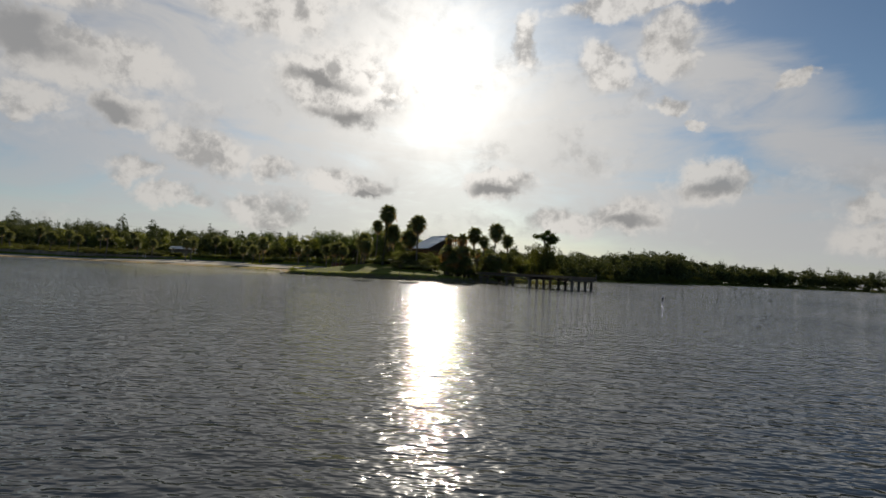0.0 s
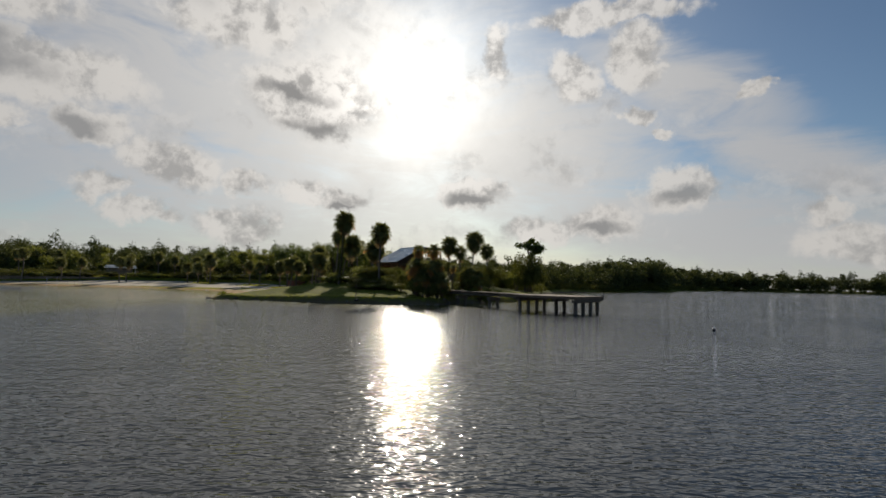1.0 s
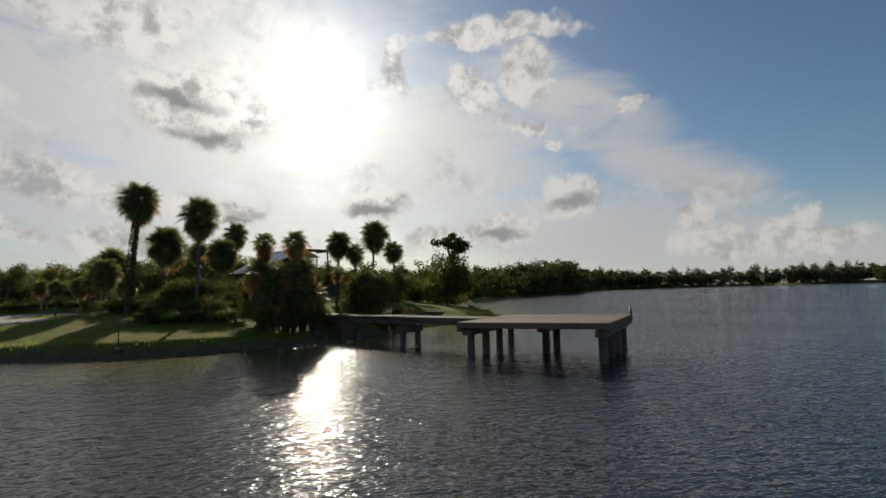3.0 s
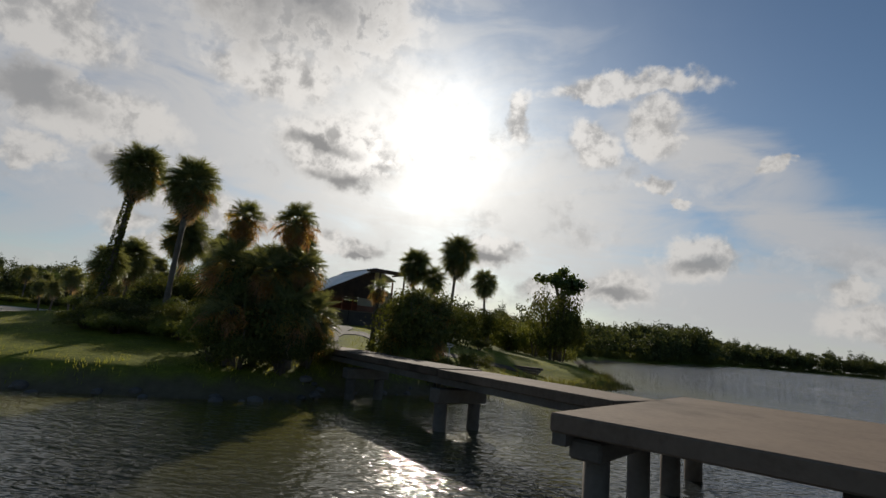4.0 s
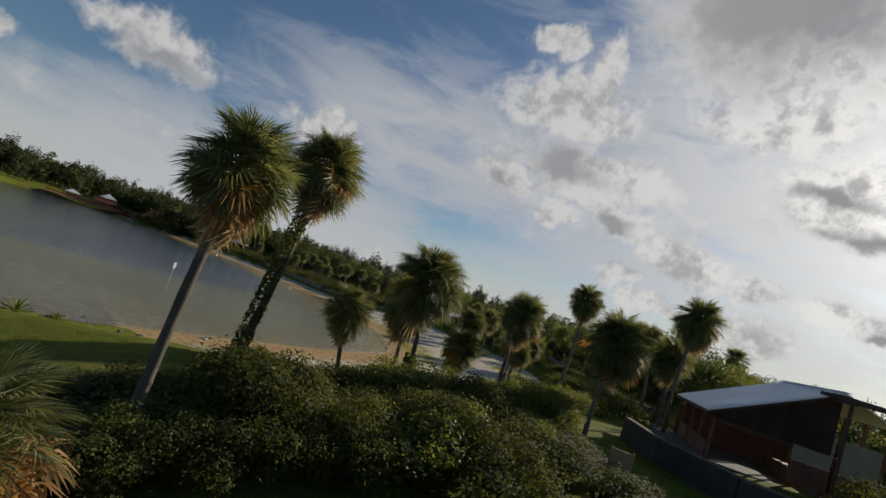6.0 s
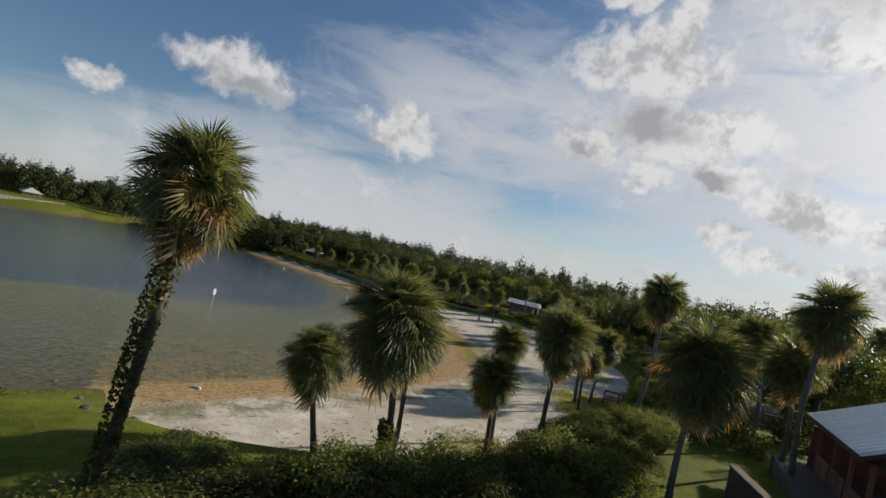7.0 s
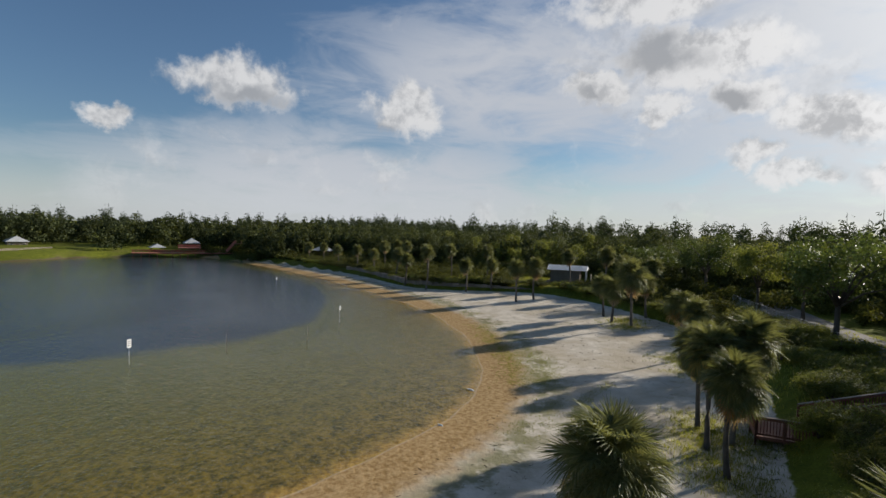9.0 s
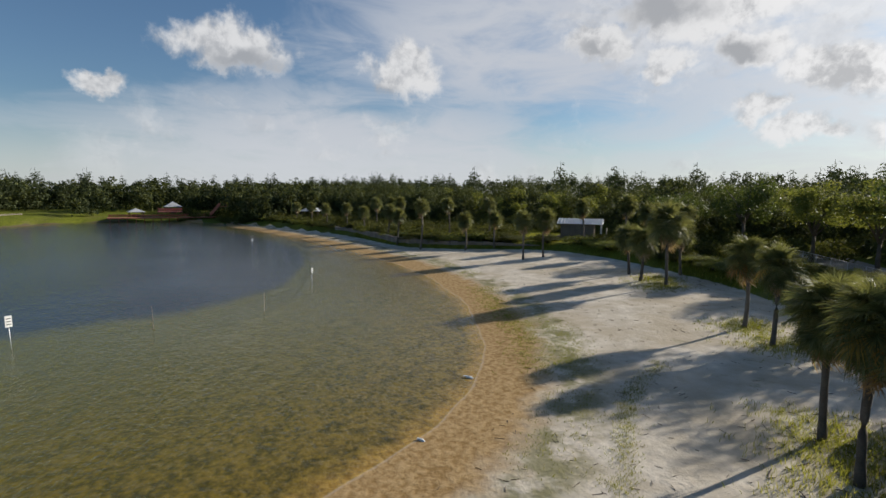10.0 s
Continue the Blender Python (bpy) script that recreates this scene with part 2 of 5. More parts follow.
TAN_WOOD = plain("tan_board", (0.24, 0.155, 0.08), (0.38, 0.26, 0.15), 0.8, 2.0, bump=0.2)
DARK_STONE = plain("dark_stone", (0.05, 0.042, 0.035), (0.12, 0.1, 0.085), 0.9, 1.5, bump=0.3)
ROCK = plain("shore_rock", (0.05, 0.045, 0.038), (0.18, 0.16, 0.14), 0.9, 1.6, bump=0.8)
DARK_PLASTIC = plain("dark_plastic", (0.02, 0.02, 0.022), (0.06, 0.06, 0.065), 0.5, 3.0)


def ground_material():
    m, n = material("ground_cover")
    at = where(n)
    shore = n.add("Attribute", set={"attribute_name": "shore"}).outputs["Fac"]
    sand = n.add("Attribute", set={"attribute_name": "sand"}).outputs["Fac"]
    fine, mid, wide = n.noise(at, 9.0, 5.0, 0.7), n.noise(at, 0.9, 4.0), n.noise(at, 0.16, 4.0)
    lumps = n.noise(at, 3.2, 3.0, 0.6)
    edge = n.math("ADD", shore, n.math("MULTIPLY", n.math("SUBTRACT", mid, 0.5), 2.2))
    # dry sand, trodden and littered
    dry = n.mix(n.smooth(mid, 0.3, 0.75), rgb(0.5, 0.435, 0.34), rgb(0.68, 0.61, 0.505))
    dry = n.mix(n.math("MULTIPLY", n.smooth(fine, 0.58, 0.75), 0.55), dry, rgb(0.2, 0.15, 0.1))
    dry = n.mix(n.math("MULTIPLY", n.smooth(wide, 0.42, 0.62), 0.6), dry, rgb(0.42, 0.345, 0.24))
    # iron-stained strip along the water
    wet = n.mix(n.smooth(lumps, 0.3, 0.7), rgb(0.27, 0.165, 0.065), rgb(0.46, 0.315, 0.155))
    wet = n.mix(n.math("MULTIPLY", n.smooth(n.noise(at, 5.0, 4.0, 0.7), 0.6, 0.68), 0.5), wet, rgb(0.12, 0.085, 0.045))
    shade = n.mix(n.smooth(edge, 2.6, 5.2), wet, dry)
    # thin weeds at the high-water line and tracks
    weed_line = n.math("MULTIPLY", n.smooth(edge, 3.6, 5.0), n.smooth(edge, 7.4, 5.6))
    weed = n.math("MULTIPLY", weed_line, n.smooth(n.noise(at, 0.35, 4.0, 0.7), 0.42, 0.56))
    patchy = n.math("MULTIPLY", n.smooth(n.noise(at, 0.22, 5.0, 0.75), 0.6, 0.72), n.smooth(edge, 6.0, 9.0))
    shade = n.mix(n.math("MULTIPLY", n.math("MAXIMUM", weed, n.math("MULTIPLY", patchy, 0.7)), 0.75), shade, n.mix(fine, rgb(0.07, 0.08, 0.02), rgb(0.22, 0.2, 0.07)))
    # pale froth along the water's edge
    froth = n.math("MULTIPLY", n.smooth(shore, -0.12, 0.06), n.smooth(n.math("ADD", shore, n.math("MULTIPLY", lumps, 0.5)), 0.42, 0.26))
    shade = n.mix(n.math("MULTIPLY", froth, 0.3), shade, rgb(0.62, 0.56, 0.46))
    # lake bed
    bed = n.mix(n.smooth(n.math("ADD", lumps, n.math("MULTIPLY", mid, 0.6)), 0.55, 1.0), rgb(0.05, 0.042, 0.013), rgb(0.25, 0.178, 0.05))
    shade = n.mix(n.smooth(edge, 0.2, -1.6), shade, bed)
    # lawn and forest floor
    lawn = n.mix(n.smooth(n.math("ADD", n.math("MULTIPLY", fine, 0.6), n.math("MULTIPLY", mid, 0.5)), 0.35, 0.8), rgb(0.07, 0.088, 0.01), rgb(0.18, 0.19, 0.022))
    lawn = n.mix(n.math("MULTIPLY", n.smooth(wide, 0.5, 0.72), 0.35), lawn, rgb(0.2, 0.165, 0.075))
    lawn = n.mix(n.smooth(n.math("ADD", shore, n.math("MULTIPLY", mid, 1.2)), 1.9, 0.9), lawn, n.mix(lumps, rgb(0.06, 0.048, 0.03), rgb(0.16, 0.13, 0.08)))
    bottom = n.mix(n.smooth(lumps, 0.3, 0.7), rgb(0.05, 0.042, 0.02), rgb(0.16, 0.12, 0.055))
    lawn = n.mix(n.smooth(shore, 0.1, -0.5), lawn, bottom)
    border = n.smooth(n.math("ADD", sand, n.math("MULTIPLY", n.math("SUBTRACT", mid, 0.5), 0.5)), 0.4, 0.6)
    colour = n.mix(border, lawn, shade)
    relief = n.math("ADD", n.math("MULTIPLY", lumps, 1.0), n.math("MULTIPLY", fine, 0.35))
    finish(n, n.add("BsdfPrincipled", Base_Color=colour, Roughness=1.0, Specular_IOR_Level=0.08, Normal=bumped(n, relief, 0.55, 0.08)))
    return m


def water_material():
    m, n = material("lake_water")
    at = where(n)
    deep = n.add("Attribute", set={"attribute_name": "depth"}).outputs["Fac"]
    stretch = n.add("Mapping", Vector=at, Rotation=(0, 0, 0.3), Scale=(0.75, 1.5, 1.0))
    gust = n.smooth(n.noise(at, 0.05, 3.0), 0.35, 0.7)
    ripple = n.math("ADD", n.noise(stretch, 2.9, 2.0, 0.5, 0.35), n.math("MULTIPLY", n.noise(stretch, 0.9, 2.0, 0.5), 1.1))
    ripple = n.math("ADD", ripple, n.math("MULTIPLY", n.noise(stretch, 7.0, 1.0, 0.5), 0.4))
    strength = n.math("ADD", 0.5, n.math("MULTIPLY", gust, 0.2))
    waves = n.add("Bump", Height=ripple, Strength=strength, Distance=0.11)
    cloudy = n.math("SUBTRACT", 1.0, n.math("POWER", 2.718, n.math("MULTIPLY", deep, -1.6)))
    tint = n.mix(n.smooth(deep, 0.0, 1.8), rgb(0.94, 0.93, 0.52), rgb(0.42, 0.58, 0.12))
    clear_water = n.add("BsdfTransparent", Color=tint)
    body = n.add("BsdfDiffuse", Color=n.mix(n.smooth(deep, 1.3, 4.0), rgb(0.12, 0.108, 0.012), rgb(0.026, 0.032, 0.038)))
    inside = n.add("MixShader", i0=cloudy, i1=clear_water, i2=body)
    sharp = n.add("BsdfGlossy", Color=rgb(1, 1, 1), Roughness=0.035, Normal=waves)
    broad = n.add("BsdfGlossy", Color=rgb(1, 1, 1), Roughness=0.24, Normal=waves)
    gloss = n.add("MixShader", i0=0.035, i1=sharp, i2=broad)
    fresnel = n.math("MULTIPLY", n.add("Fresnel", IOR=1.33, Normal=waves), 0.96, clamp=True)
    finish(n, n.add("MixShader", i0=fresnel, i1=inside, i2=gloss))
    return m


GROUND, WATER = ground_material(), water_material()

# ---- the lie of the land ----
PENINSULA = [(-42.0, 20.2), (-41.2, 18.2), (-39.2, 16.8), (-36.0, 16.2), (-31.0, 14.8), (-26.0, 13.2), (-21.0, 11.8), (-17.0, 12.2), (-14.4, 13.2),
             (-12.0, 13.9), (-10.3, 15.2), (-9.2, 17.0), (-7.8, 19.0), (-5.8, 20.0), (-4.4, 22.6), (-3.0, 25.4), (0.5, 28.2), (3.6, 31.2), (8.0, 34.6),
             (11.2, 37.4), (10.2, 42.0), (11.6, 49.0), (13.4, 57.0), (16.0, 66.0), (20.0, 84.0), (30.0, 112.0), (52.0, 150.0), (80.0, 190.0), (110.0, 228.0), (170.0, 290.0)]
FAR_SHORE = [(240.0, 420.0), (400.0, 520.0), (560.0, 440.0), (640.0, 180.0), (600.0, -120.0), (420.0, -360.0), (120.0, -460.0), (-150.0, -400.0),
             (-280.0, -240.0), (-262.0, -110.0), (-222.0, -54.0), (-192.0, -10.0), (-204.0, 1.0), (-218.0, 9.5), (-223.0, 18.0), (-222.0, 32.0), (-213.0, 45.0)]
BEACH = [(-198.0, 52.0), (-186.0, 54.0), (-161.0, 61.0), (-134.0, 66.2), (-113.0, 69.0), (-100.0, 69.9), (-90.0, 69.6), (-82.0, 68.0), (-75.6, 66.9),
         (-70.4, 65.1), (-64.3, 62.4), (-59.8, 59.5), (-56.6, 56.8), (-54.0, 54.0), (-52.0, 51.0), (-50.2, 47.4), (-48.0, 42.0), (-45.9, 35.0), (-44.8, 31.2),
         (-43.8, 27.6), (-42.9, 24.4), (-42.4, 22.0)]
SAND_EDGE = [(-43.4, 26.6), (-40.6, 26.8), (-38.8, 27.4), (-36.7, 28.8), (-34.8, 30.6), (-32.8, 34.0), (-31.2, 38.0), (-30.4, 44.0), (-31.0, 50.0), (-33.5, 55.0),
             (-36.4, 60.0), (-38.8, 63.5), (-43.5, 70.5), (-49.2, 79.0), (-55.0, 84.2), (-59.5, 87.0), (-66.0, 90.5), (-72.7, 92.4), (-85.5, 95.3), (-97.0, 94.0),
             (-104.5, 87.0), (-110.0, 80.4), (-117.3, 76.4), (-141.9, 74.5), (-161.0, 68.5), (-186.0, 60.5), (-198.0, 57.0)]


FOOTPATH = [(-11.1, 21.8), (-11.6, 23.2), (-12.2, 26.5), (-12.4, 31.0), (-12.6, 35.5), (-14.2, 40.2), (-18.0, 43.8), (-24.0, 46.4)]
DROP_Y = [-30.0, -6.0, 10.0, 20.0, 30.0, 36.0, 42.0, 47.0, 53.0, 58.0, 64.0]
DROP_X = [-34.0, -50.0, -70.0, -74.5, -75.3, -76.0, -77.8, -80.0, -86.5, -101.0, -140.0]    # where the bathing shelf ends


def rounded(points, rounds=2):
    """Corners cut twice, for a flowing line."""
    pts = np.array(points, float)
    for _ in range(rounds):
        nxt = np.roll(pts, -1, 0)
        pts = np.stack([0.75 * pts + 0.25 * nxt, 0.25 * pts + 0.75 * nxt], 1).reshape(-1, 2)
    return pts


LAKE = rounded(PENINSULA + FAR_SHORE + BEACH)
SANDS = rounded(SAND_EDGE + BEACH)


def inside(loop, x, y):
    hit = np.zeros(x.shape, bool)
    for (ax, ay), (bx, by) in zip(loop, np.roll(loop, -1, 0)):
        if ay != by:
            hit ^= ((ay > y) != (by > y)) & (x < (bx - ax) * (y - ay) / (by - ay) + ax)
    return hit


def reach(loop, x, y):
    """Distance to a closed line, positive inside it."""
    best = np.full(x.shape, 1e9)
    for (ax, ay), (bx, by) in zip(loop, np.roll(loop, -1, 0)):
        dx, dy = bx - ax, by - ay
        t = np.clip(((x - ax) * dx + (y - ay) * dy) / (dx * dx + dy * dy + 1e-12), 0, 1)
        best = np.minimum(best, (x - ax - t * dx) ** 2 + (y - ay - t * dy) ** 2)
    return np.where(inside(loop, x, y), 1.0, -1.0) * np.sqrt(best)


def step(v, low, high):
    t = np.clip((v - low) / (high - low), 0, 1)
    return t * t * (3 - 2 * t)


def hump(x, y, cx, cy, r):
    return np.exp(-((x - cx) ** 2 + (y - cy) ** 2) / (r * r))


def wobble(x, y):
    return 0.5 * np.sin(0.31 * x + 1.3 * np.sin(0.23 * y)) * np.sin(0.27 * y + 0.7 + np.sin(0.19 * x)) + 0.25 * np.sin(0.9 * x + 0.8 * y) * np.sin(0.8 * x - 1.1 * y)


def terrain(x, y):
    """Height, distance from the water's edge and share of sand, at places of the plan."""
    x, y = np.asarray(x, float), np.asarray(y, float)
    shore = -reach(LAKE, x, y) + 0.35 * wobble(x, y)
    sand_in = reach(SANDS, x, y)
    sand = step(sand_in, -0.4, 0.5)
    sand = np.maximum(sand, step(shore, 0.6, 0.0) * np.maximum(step(x, -36, -44) * step(y, 24, 28), step(y, 45, 60) * step(x, -20, -40)))
    west = np.maximum(step(x, -34, -44) * step(y, 22, 30), step(y, 74, 88) * step(x, 8, -10))
    strand = np.maximum(west, step(sand_in, -6, 0) * step(x, -24, -31))
    lawn = 0.72 * step(shore, 0.0, 1.3) + 0.115 * np.clip(shore, 0, 17)
    lawn = lawn + 1.3 * hump(x, y, -14, 58, 10) - 0.7 * hump(x, y, 4, 35, 6) - 0.35 * hump(x, y, -36, 19, 8)
    best, grade = np.full(x.shape, 1e9), np.interp(y, [20.0, 22.0, 24, 28, 34.4, 42], [1.62, 1.74, 1.88, 2.25, 2.85, 3.0])
    for (ax, ay), (bx, by) in zip(FOOTPATH, FOOTPATH[1:]):
        t = np.clip(((x - ax) * (bx - ax) + (y - ay) * (by - ay)) / ((bx - ax) ** 2 + (by - ay) ** 2), 0, 1)
        best = np.minimum(best, np.hypot(x - ax - t * (bx - ax), y - ay - t * (by - ay)))
    lawn = lawn + (grade - lawn) * step(best, 4.6, 1.9) * step(shore, 0.0, 1.5)
    flat = 0.05 * np.clip(shore, 0, 24) + step(sand_in, 0.6, -2.2) * step(shore, 3, 9) * 1.0 + 0.012 * np.clip(shore - 30, 0, 120)
    flat = flat + 0.04 * wobble(x * 2.3, y * 2.3) * step(shore, 1, 4)
    land = lawn + (flat - lawn) * strand
    deep_lawn = -(0.55 * np.clip(-shore, 0, 4) + 0.16 * np.clip(-shore - 4, 0, 40))
    shelf_end = np.maximum(step(np.interp(y, DROP_Y, DROP_X) - x + 1.5 * wobble(x, y), -2.0, 8.0) * step(-shore, 2, 9), step(-shore, 45, 60))
    deep_beach = -(0.05 * np.clip(-shore, 0, 24) + 3.8 * shelf_end + 0.03 * np.clip(-shore - 30, 0, 80))
    water = deep_lawn + (deep_beach - deep_lawn) * np.maximum(step(x, -34, -46), step(y, 40, 60) * step(x, -20, -40))
    return np.where(shore > 0, land, water), shore, sand


def ground_z(x, y):
    return float(terrain(np.array([x]), np.array([y]))[0][0])


def spread(low, high, pitch, far, growth=1.16):
    """Evenly spaced lines from low to high, ever wider apart beyond, out to far."""
    mid = list(np.arange(low, high, pitch))
    gap, out_low, out_high = pitch, [], []
    a, b = mid[0], mid[-1]
    while a > -far or b < far:
        gap *= growth
        if a > -far:
            a -= gap
            out_low.append(a)
        if b < far:
            b += gap
            out_high.append(b)
    return np.array(out_low[::-1] + mid + out_high)


def mesh_of(name, verts, faces, mat=None):
    """A mesh from arrays of corners and of equal-sided faces."""
    verts, faces = np.asarray(verts, np.float32), np.asarray(faces, np.int32)
    me = bpy.data.meshes.new(name)
    me.vertices.add(len(verts))
    me.vertices.foreach_set("co", verts.ravel())
    me.loops.add(faces.size)
    me.loops.foreach_set("vertex_index", faces.ravel())
    me.polygons.add(len(faces))
    me.polygons.foreach_set("loop_start", np.arange(0, faces.size, faces.shape[1], dtype=np.int32))
    me.polygons.foreach_set("loop_total", np.full(len(faces), faces.shape[1], np.int32))
    me.update(calc_edges=True)
    if mat:
        me.materials.append(mat)
    return me


def sheet(name, xs, ys, zs, mat, extra):
    gx, gy = np.meshgrid(xs, ys)
    nx, ny = len(xs), len(ys)
    n = np.arange(nx * ny).reshape(ny, nx)
    faces = np.stack([n[:-1, :-1], n[:-1, 1:], n[1:, 1:], n[1:, :-1]], -1).reshape(-1, 4)
    me = mesh_of(name, np.stack([gx.ravel(), gy.ravel(), zs.ravel()], -1), faces, mat)
    for key, values in extra.items():
        layer = me.attributes.new(key, "FLOAT", "POINT")
        layer.data.foreach_set("value", values.ravel().astype(np.float32))
    me.polygons.foreach_set("use_smooth", np.ones(len(me.polygons), bool))
    return new(name, me)


line_x, line_y = spread(-118, 18, 0.5, 3800), spread(8, 102, 0.5, 3800)
plan_x, plan_y = np.meshgrid(line_x, line_y)
plan_z, plan_shore, plan_sand = terrain(plan_x, plan_y)
ground = tagged(sheet("ground", line_x, line_y, plan_z, GROUND, {"shore": plan_shore, "sand": plan_sand}),
                "sandy beach, mown lawn and woodland floor round a lake", "ground", kind="structure")
water = tagged(sheet("water", line_x, line_y, np.zeros_like(plan_z), WATER, {"depth": np.maximum(-plan_z, 0)}),
               "rippled lake water, clear and shallow by the beach", "water", kind="structure")
water.visible_shadow = False

# ---- helpers for things ----


def thing(name, at, label, category, group="", turn=0.0):
    ob = new(name)
    ob.matrix_world = pose(*at, 0, 0, turn)
    return tagged(ob, label, category, group)


def attach(ob, parent):
    ob.parent = parent
    return ob


def part(name, bm, mat, parent, label=""):
    me = bpy.data.meshes.new(name)
    bm.to_mesh(me)
    bm.free()
    me.materials.append(mat)
    return tagged(attach(new(name, me), parent), label)


def box(bm, centre, size, turn=0.0, bevel=0.0, tilt=0.0):
    made = bmesh.ops.create_cube(bm, size=1.0, matrix=pose(*centre, tilt, 0, turn) @ Matrix.Diagonal((*size, 1)))
    if bevel:
        edges = {e for v in made["verts"] for e in v.link_edges}
        bmesh.ops.bevel(bm, geom=list(edges), offset=bevel, segments=1, affect="EDGES")
    return bm


def boxes(*specs):
    bm = bmesh.new()
    for spec in specs:
        box(bm, *spec)
    return bm


def beam(bm, a, b, width, depth, bevel=0.0):
    """A squared timber from a to b."""
    a, b = Vector(a), Vector(b)
    turn = (b - a).to_track_quat("Y", "Z").to_matrix().to_4x4()
    m = Matrix.Translation((a + b) / 2) @ turn @ Matrix.Diagonal((width, (b - a).length, depth, 1))
    made = bmesh.ops.create_cube(bm, size=1.0, matrix=m)
    if bevel:
        bmesh.ops.bevel(bm, geom=list({e for v in made["verts"] for e in v.link_edges}), offset=bevel, segments=1, affect="EDGES")
    return bm


def tube(bm, points, radii, sides=8):
    """A round limb through points, with a radius at each."""
    rings = []
    for k, p in enumerate(points):
        ahead = Vector(points[min(k + 1, len(points) - 1)]) - Vector(points[max(k - 1, 0)])
        q = ahead.to_track_quat("Z", "Y")
        rings.append([bm.verts.new(Vector(p) + q @ Vector((math.cos(a) * radii[k], math.sin(a) * radii[k], 0)))
                      for a in (2 * math.pi * s / sides for s in range(sides))])
    for low, high in zip(rings, rings[1:]):
        for s in range(sides):
            f = bm.faces.new((low[s], low[(s + 1) % sides], high[(s + 1) % sides], high[s]))
            f.smooth = True
    bm.faces.new(rings[-1])
    bm.faces.new(rings[0][::-1])
    return bm


# ---- leaves ----


def leaf_quads(rng, centres, outward, length, width, droop=0.0):
    """Pointed leaves at centres, facing roughly outward."""
    n = len(centres)
    up = outward + rng.normal(0, 0.55, (n, 3))
    up /= np.linalg.norm(up, axis=1, keepdims=True) + 1e-9
    axis = np.cross(up, rng.normal(0, 1, (n, 3)))
    axis /= np.linalg.norm(axis, axis=1, keepdims=True) + 1e-9
    axis[:, 2] -= droop
    side = np.cross(up, axis)
    long = length * rng.uniform(0.65, 1.3, (n, 1))
    wide = width * rng.uniform(0.7, 1.25, (n, 1))
    bend = up * long * 0.12
    verts = np.stack([centres - axis * long * 0.5, centres + side * wide * 0.5 + bend, centres + axis * long * 0.5, centres - side * wide * 0.5 + bend], 1)
    return verts.reshape(-1, 3), np.arange(4 * n).reshape(-1, 4)


def clumps(rng, middles, radii, count, length, width, squash=0.8):
    """Leaves over and inside round clumps; more of them on the outside."""
    which = rng.integers(0, len(middles), count) if np.ndim(radii) == 0 else rng.choice(len(middles), count, p=np.asarray(radii) ** 2 / np.sum(np.asarray(radii) ** 2))
    aim = rng.normal(0, 1, (count, 3))
    aim /= np.linalg.norm(aim, axis=1, keepdims=True)
    far = rng.uniform(0.25, 1.0, (count, 1)) ** 0.45
    r = (np.full(len(middles), radii) if np.ndim(radii) == 0 else np.asarray(radii))[which][:, None]
    offs = aim * far * r * (1.0 + 0.25 * rng.normal(0, 1, (count, 1)) * (far > 0.9))
    offs[:, 2] *= squash
    return leaf_quads(rng, np.asarray(middles)[which] + offs, aim + (0, 0, 0.35), length, width)


def fan_mesh(name, mat, seed, petiole=0.6, radius=0.8, fingers=26, droop=0.35, fold=0.35, arch=0.0):
    """A fan palm leaf: stalk, arched rib and pointed folded fingers, along +x."""
    rng = np.random.default_rng(seed)
    verts, faces = [], []
    ca, sa = math.cos(arch), math.sin(arch)

    def nod(p, pivot):
        """The blade nods down at the end of its stalk."""
        x, z = p[0] - pivot[0], p[2] - pivot[2]
        return np.array([pivot[0] + x * ca + z * sa, p[1], pivot[2] - x * sa + z * ca])

    def strip(p, q, r, w0, w1, side):
        k = len(verts)
        p, q, r, side = (np.asarray(v, float) for v in (p, q, r, side))
        verts.extend([p - side * w0, p + side * w0, q + side * w1, q - side * w1, r])
        faces.extend([(k, k + 1, k + 2), (k, k + 2, k + 3), (k + 3, k + 2, k + 4)])

    bow = lambda s: -droop * 0.5 * s * s  # noqa: E731
    strip((0, 0, 0), (petiole * 0.6, 0, bow(petiole * 0.6)), (petiole * 1.15, 0, bow(petiole * 1.15)), 0.022, 0.016, (0, 1, 0))
    strip((0, 0, -0.012), (petiole * 0.6, 0, bow(petiole * 0.6) - 0.012), (petiole * 1.15, 0, bow(petiole * 1.15) - 0.01), 0.012, 0.012, (0, 0, 1))
    for k in range(fingers):
        s = (k + 0.5) / fingers * 2 - 1
        angle = s * 2.2 + rng.normal(0, 0.04)
        start = petiole + 0.42 * max(0.0, 1 - abs(s) * 1.1) * radius
        root = np.array([start, 0, bow(start)])
        length = radius * (1.05 - 0.32 * abs(s)) * rng.uniform(0.88, 1.08) * (1.0 if abs(s) > 0.3 else 0.82)
        out = np.array([math.cos(angle), math.sin(angle), 0])
        lift = fold * abs(math.sin(angle)) * (1 if k % 2 else 0.8)
        mid = root + out * length * 0.55 + (0, 0, lift * length * 0.5 - 0.03)
        tip = root + out * length + (0, 0, lift * length * 0.55 - droop * length * rng.uniform(0.5, 1.15))
        side = np.array([-out[1], out[0], 0.5 if k % 2 else -0.5])
        hinge = np.array([petiole, 0, bow(petiole)])
        root, mid, tip = nod(root, hinge), nod(mid, hinge), nod(tip, hinge)
        strip(root, mid, tip, 0.01, 0.8 * radius / fingers, side)
    return mesh_of(name, verts, faces, mat)


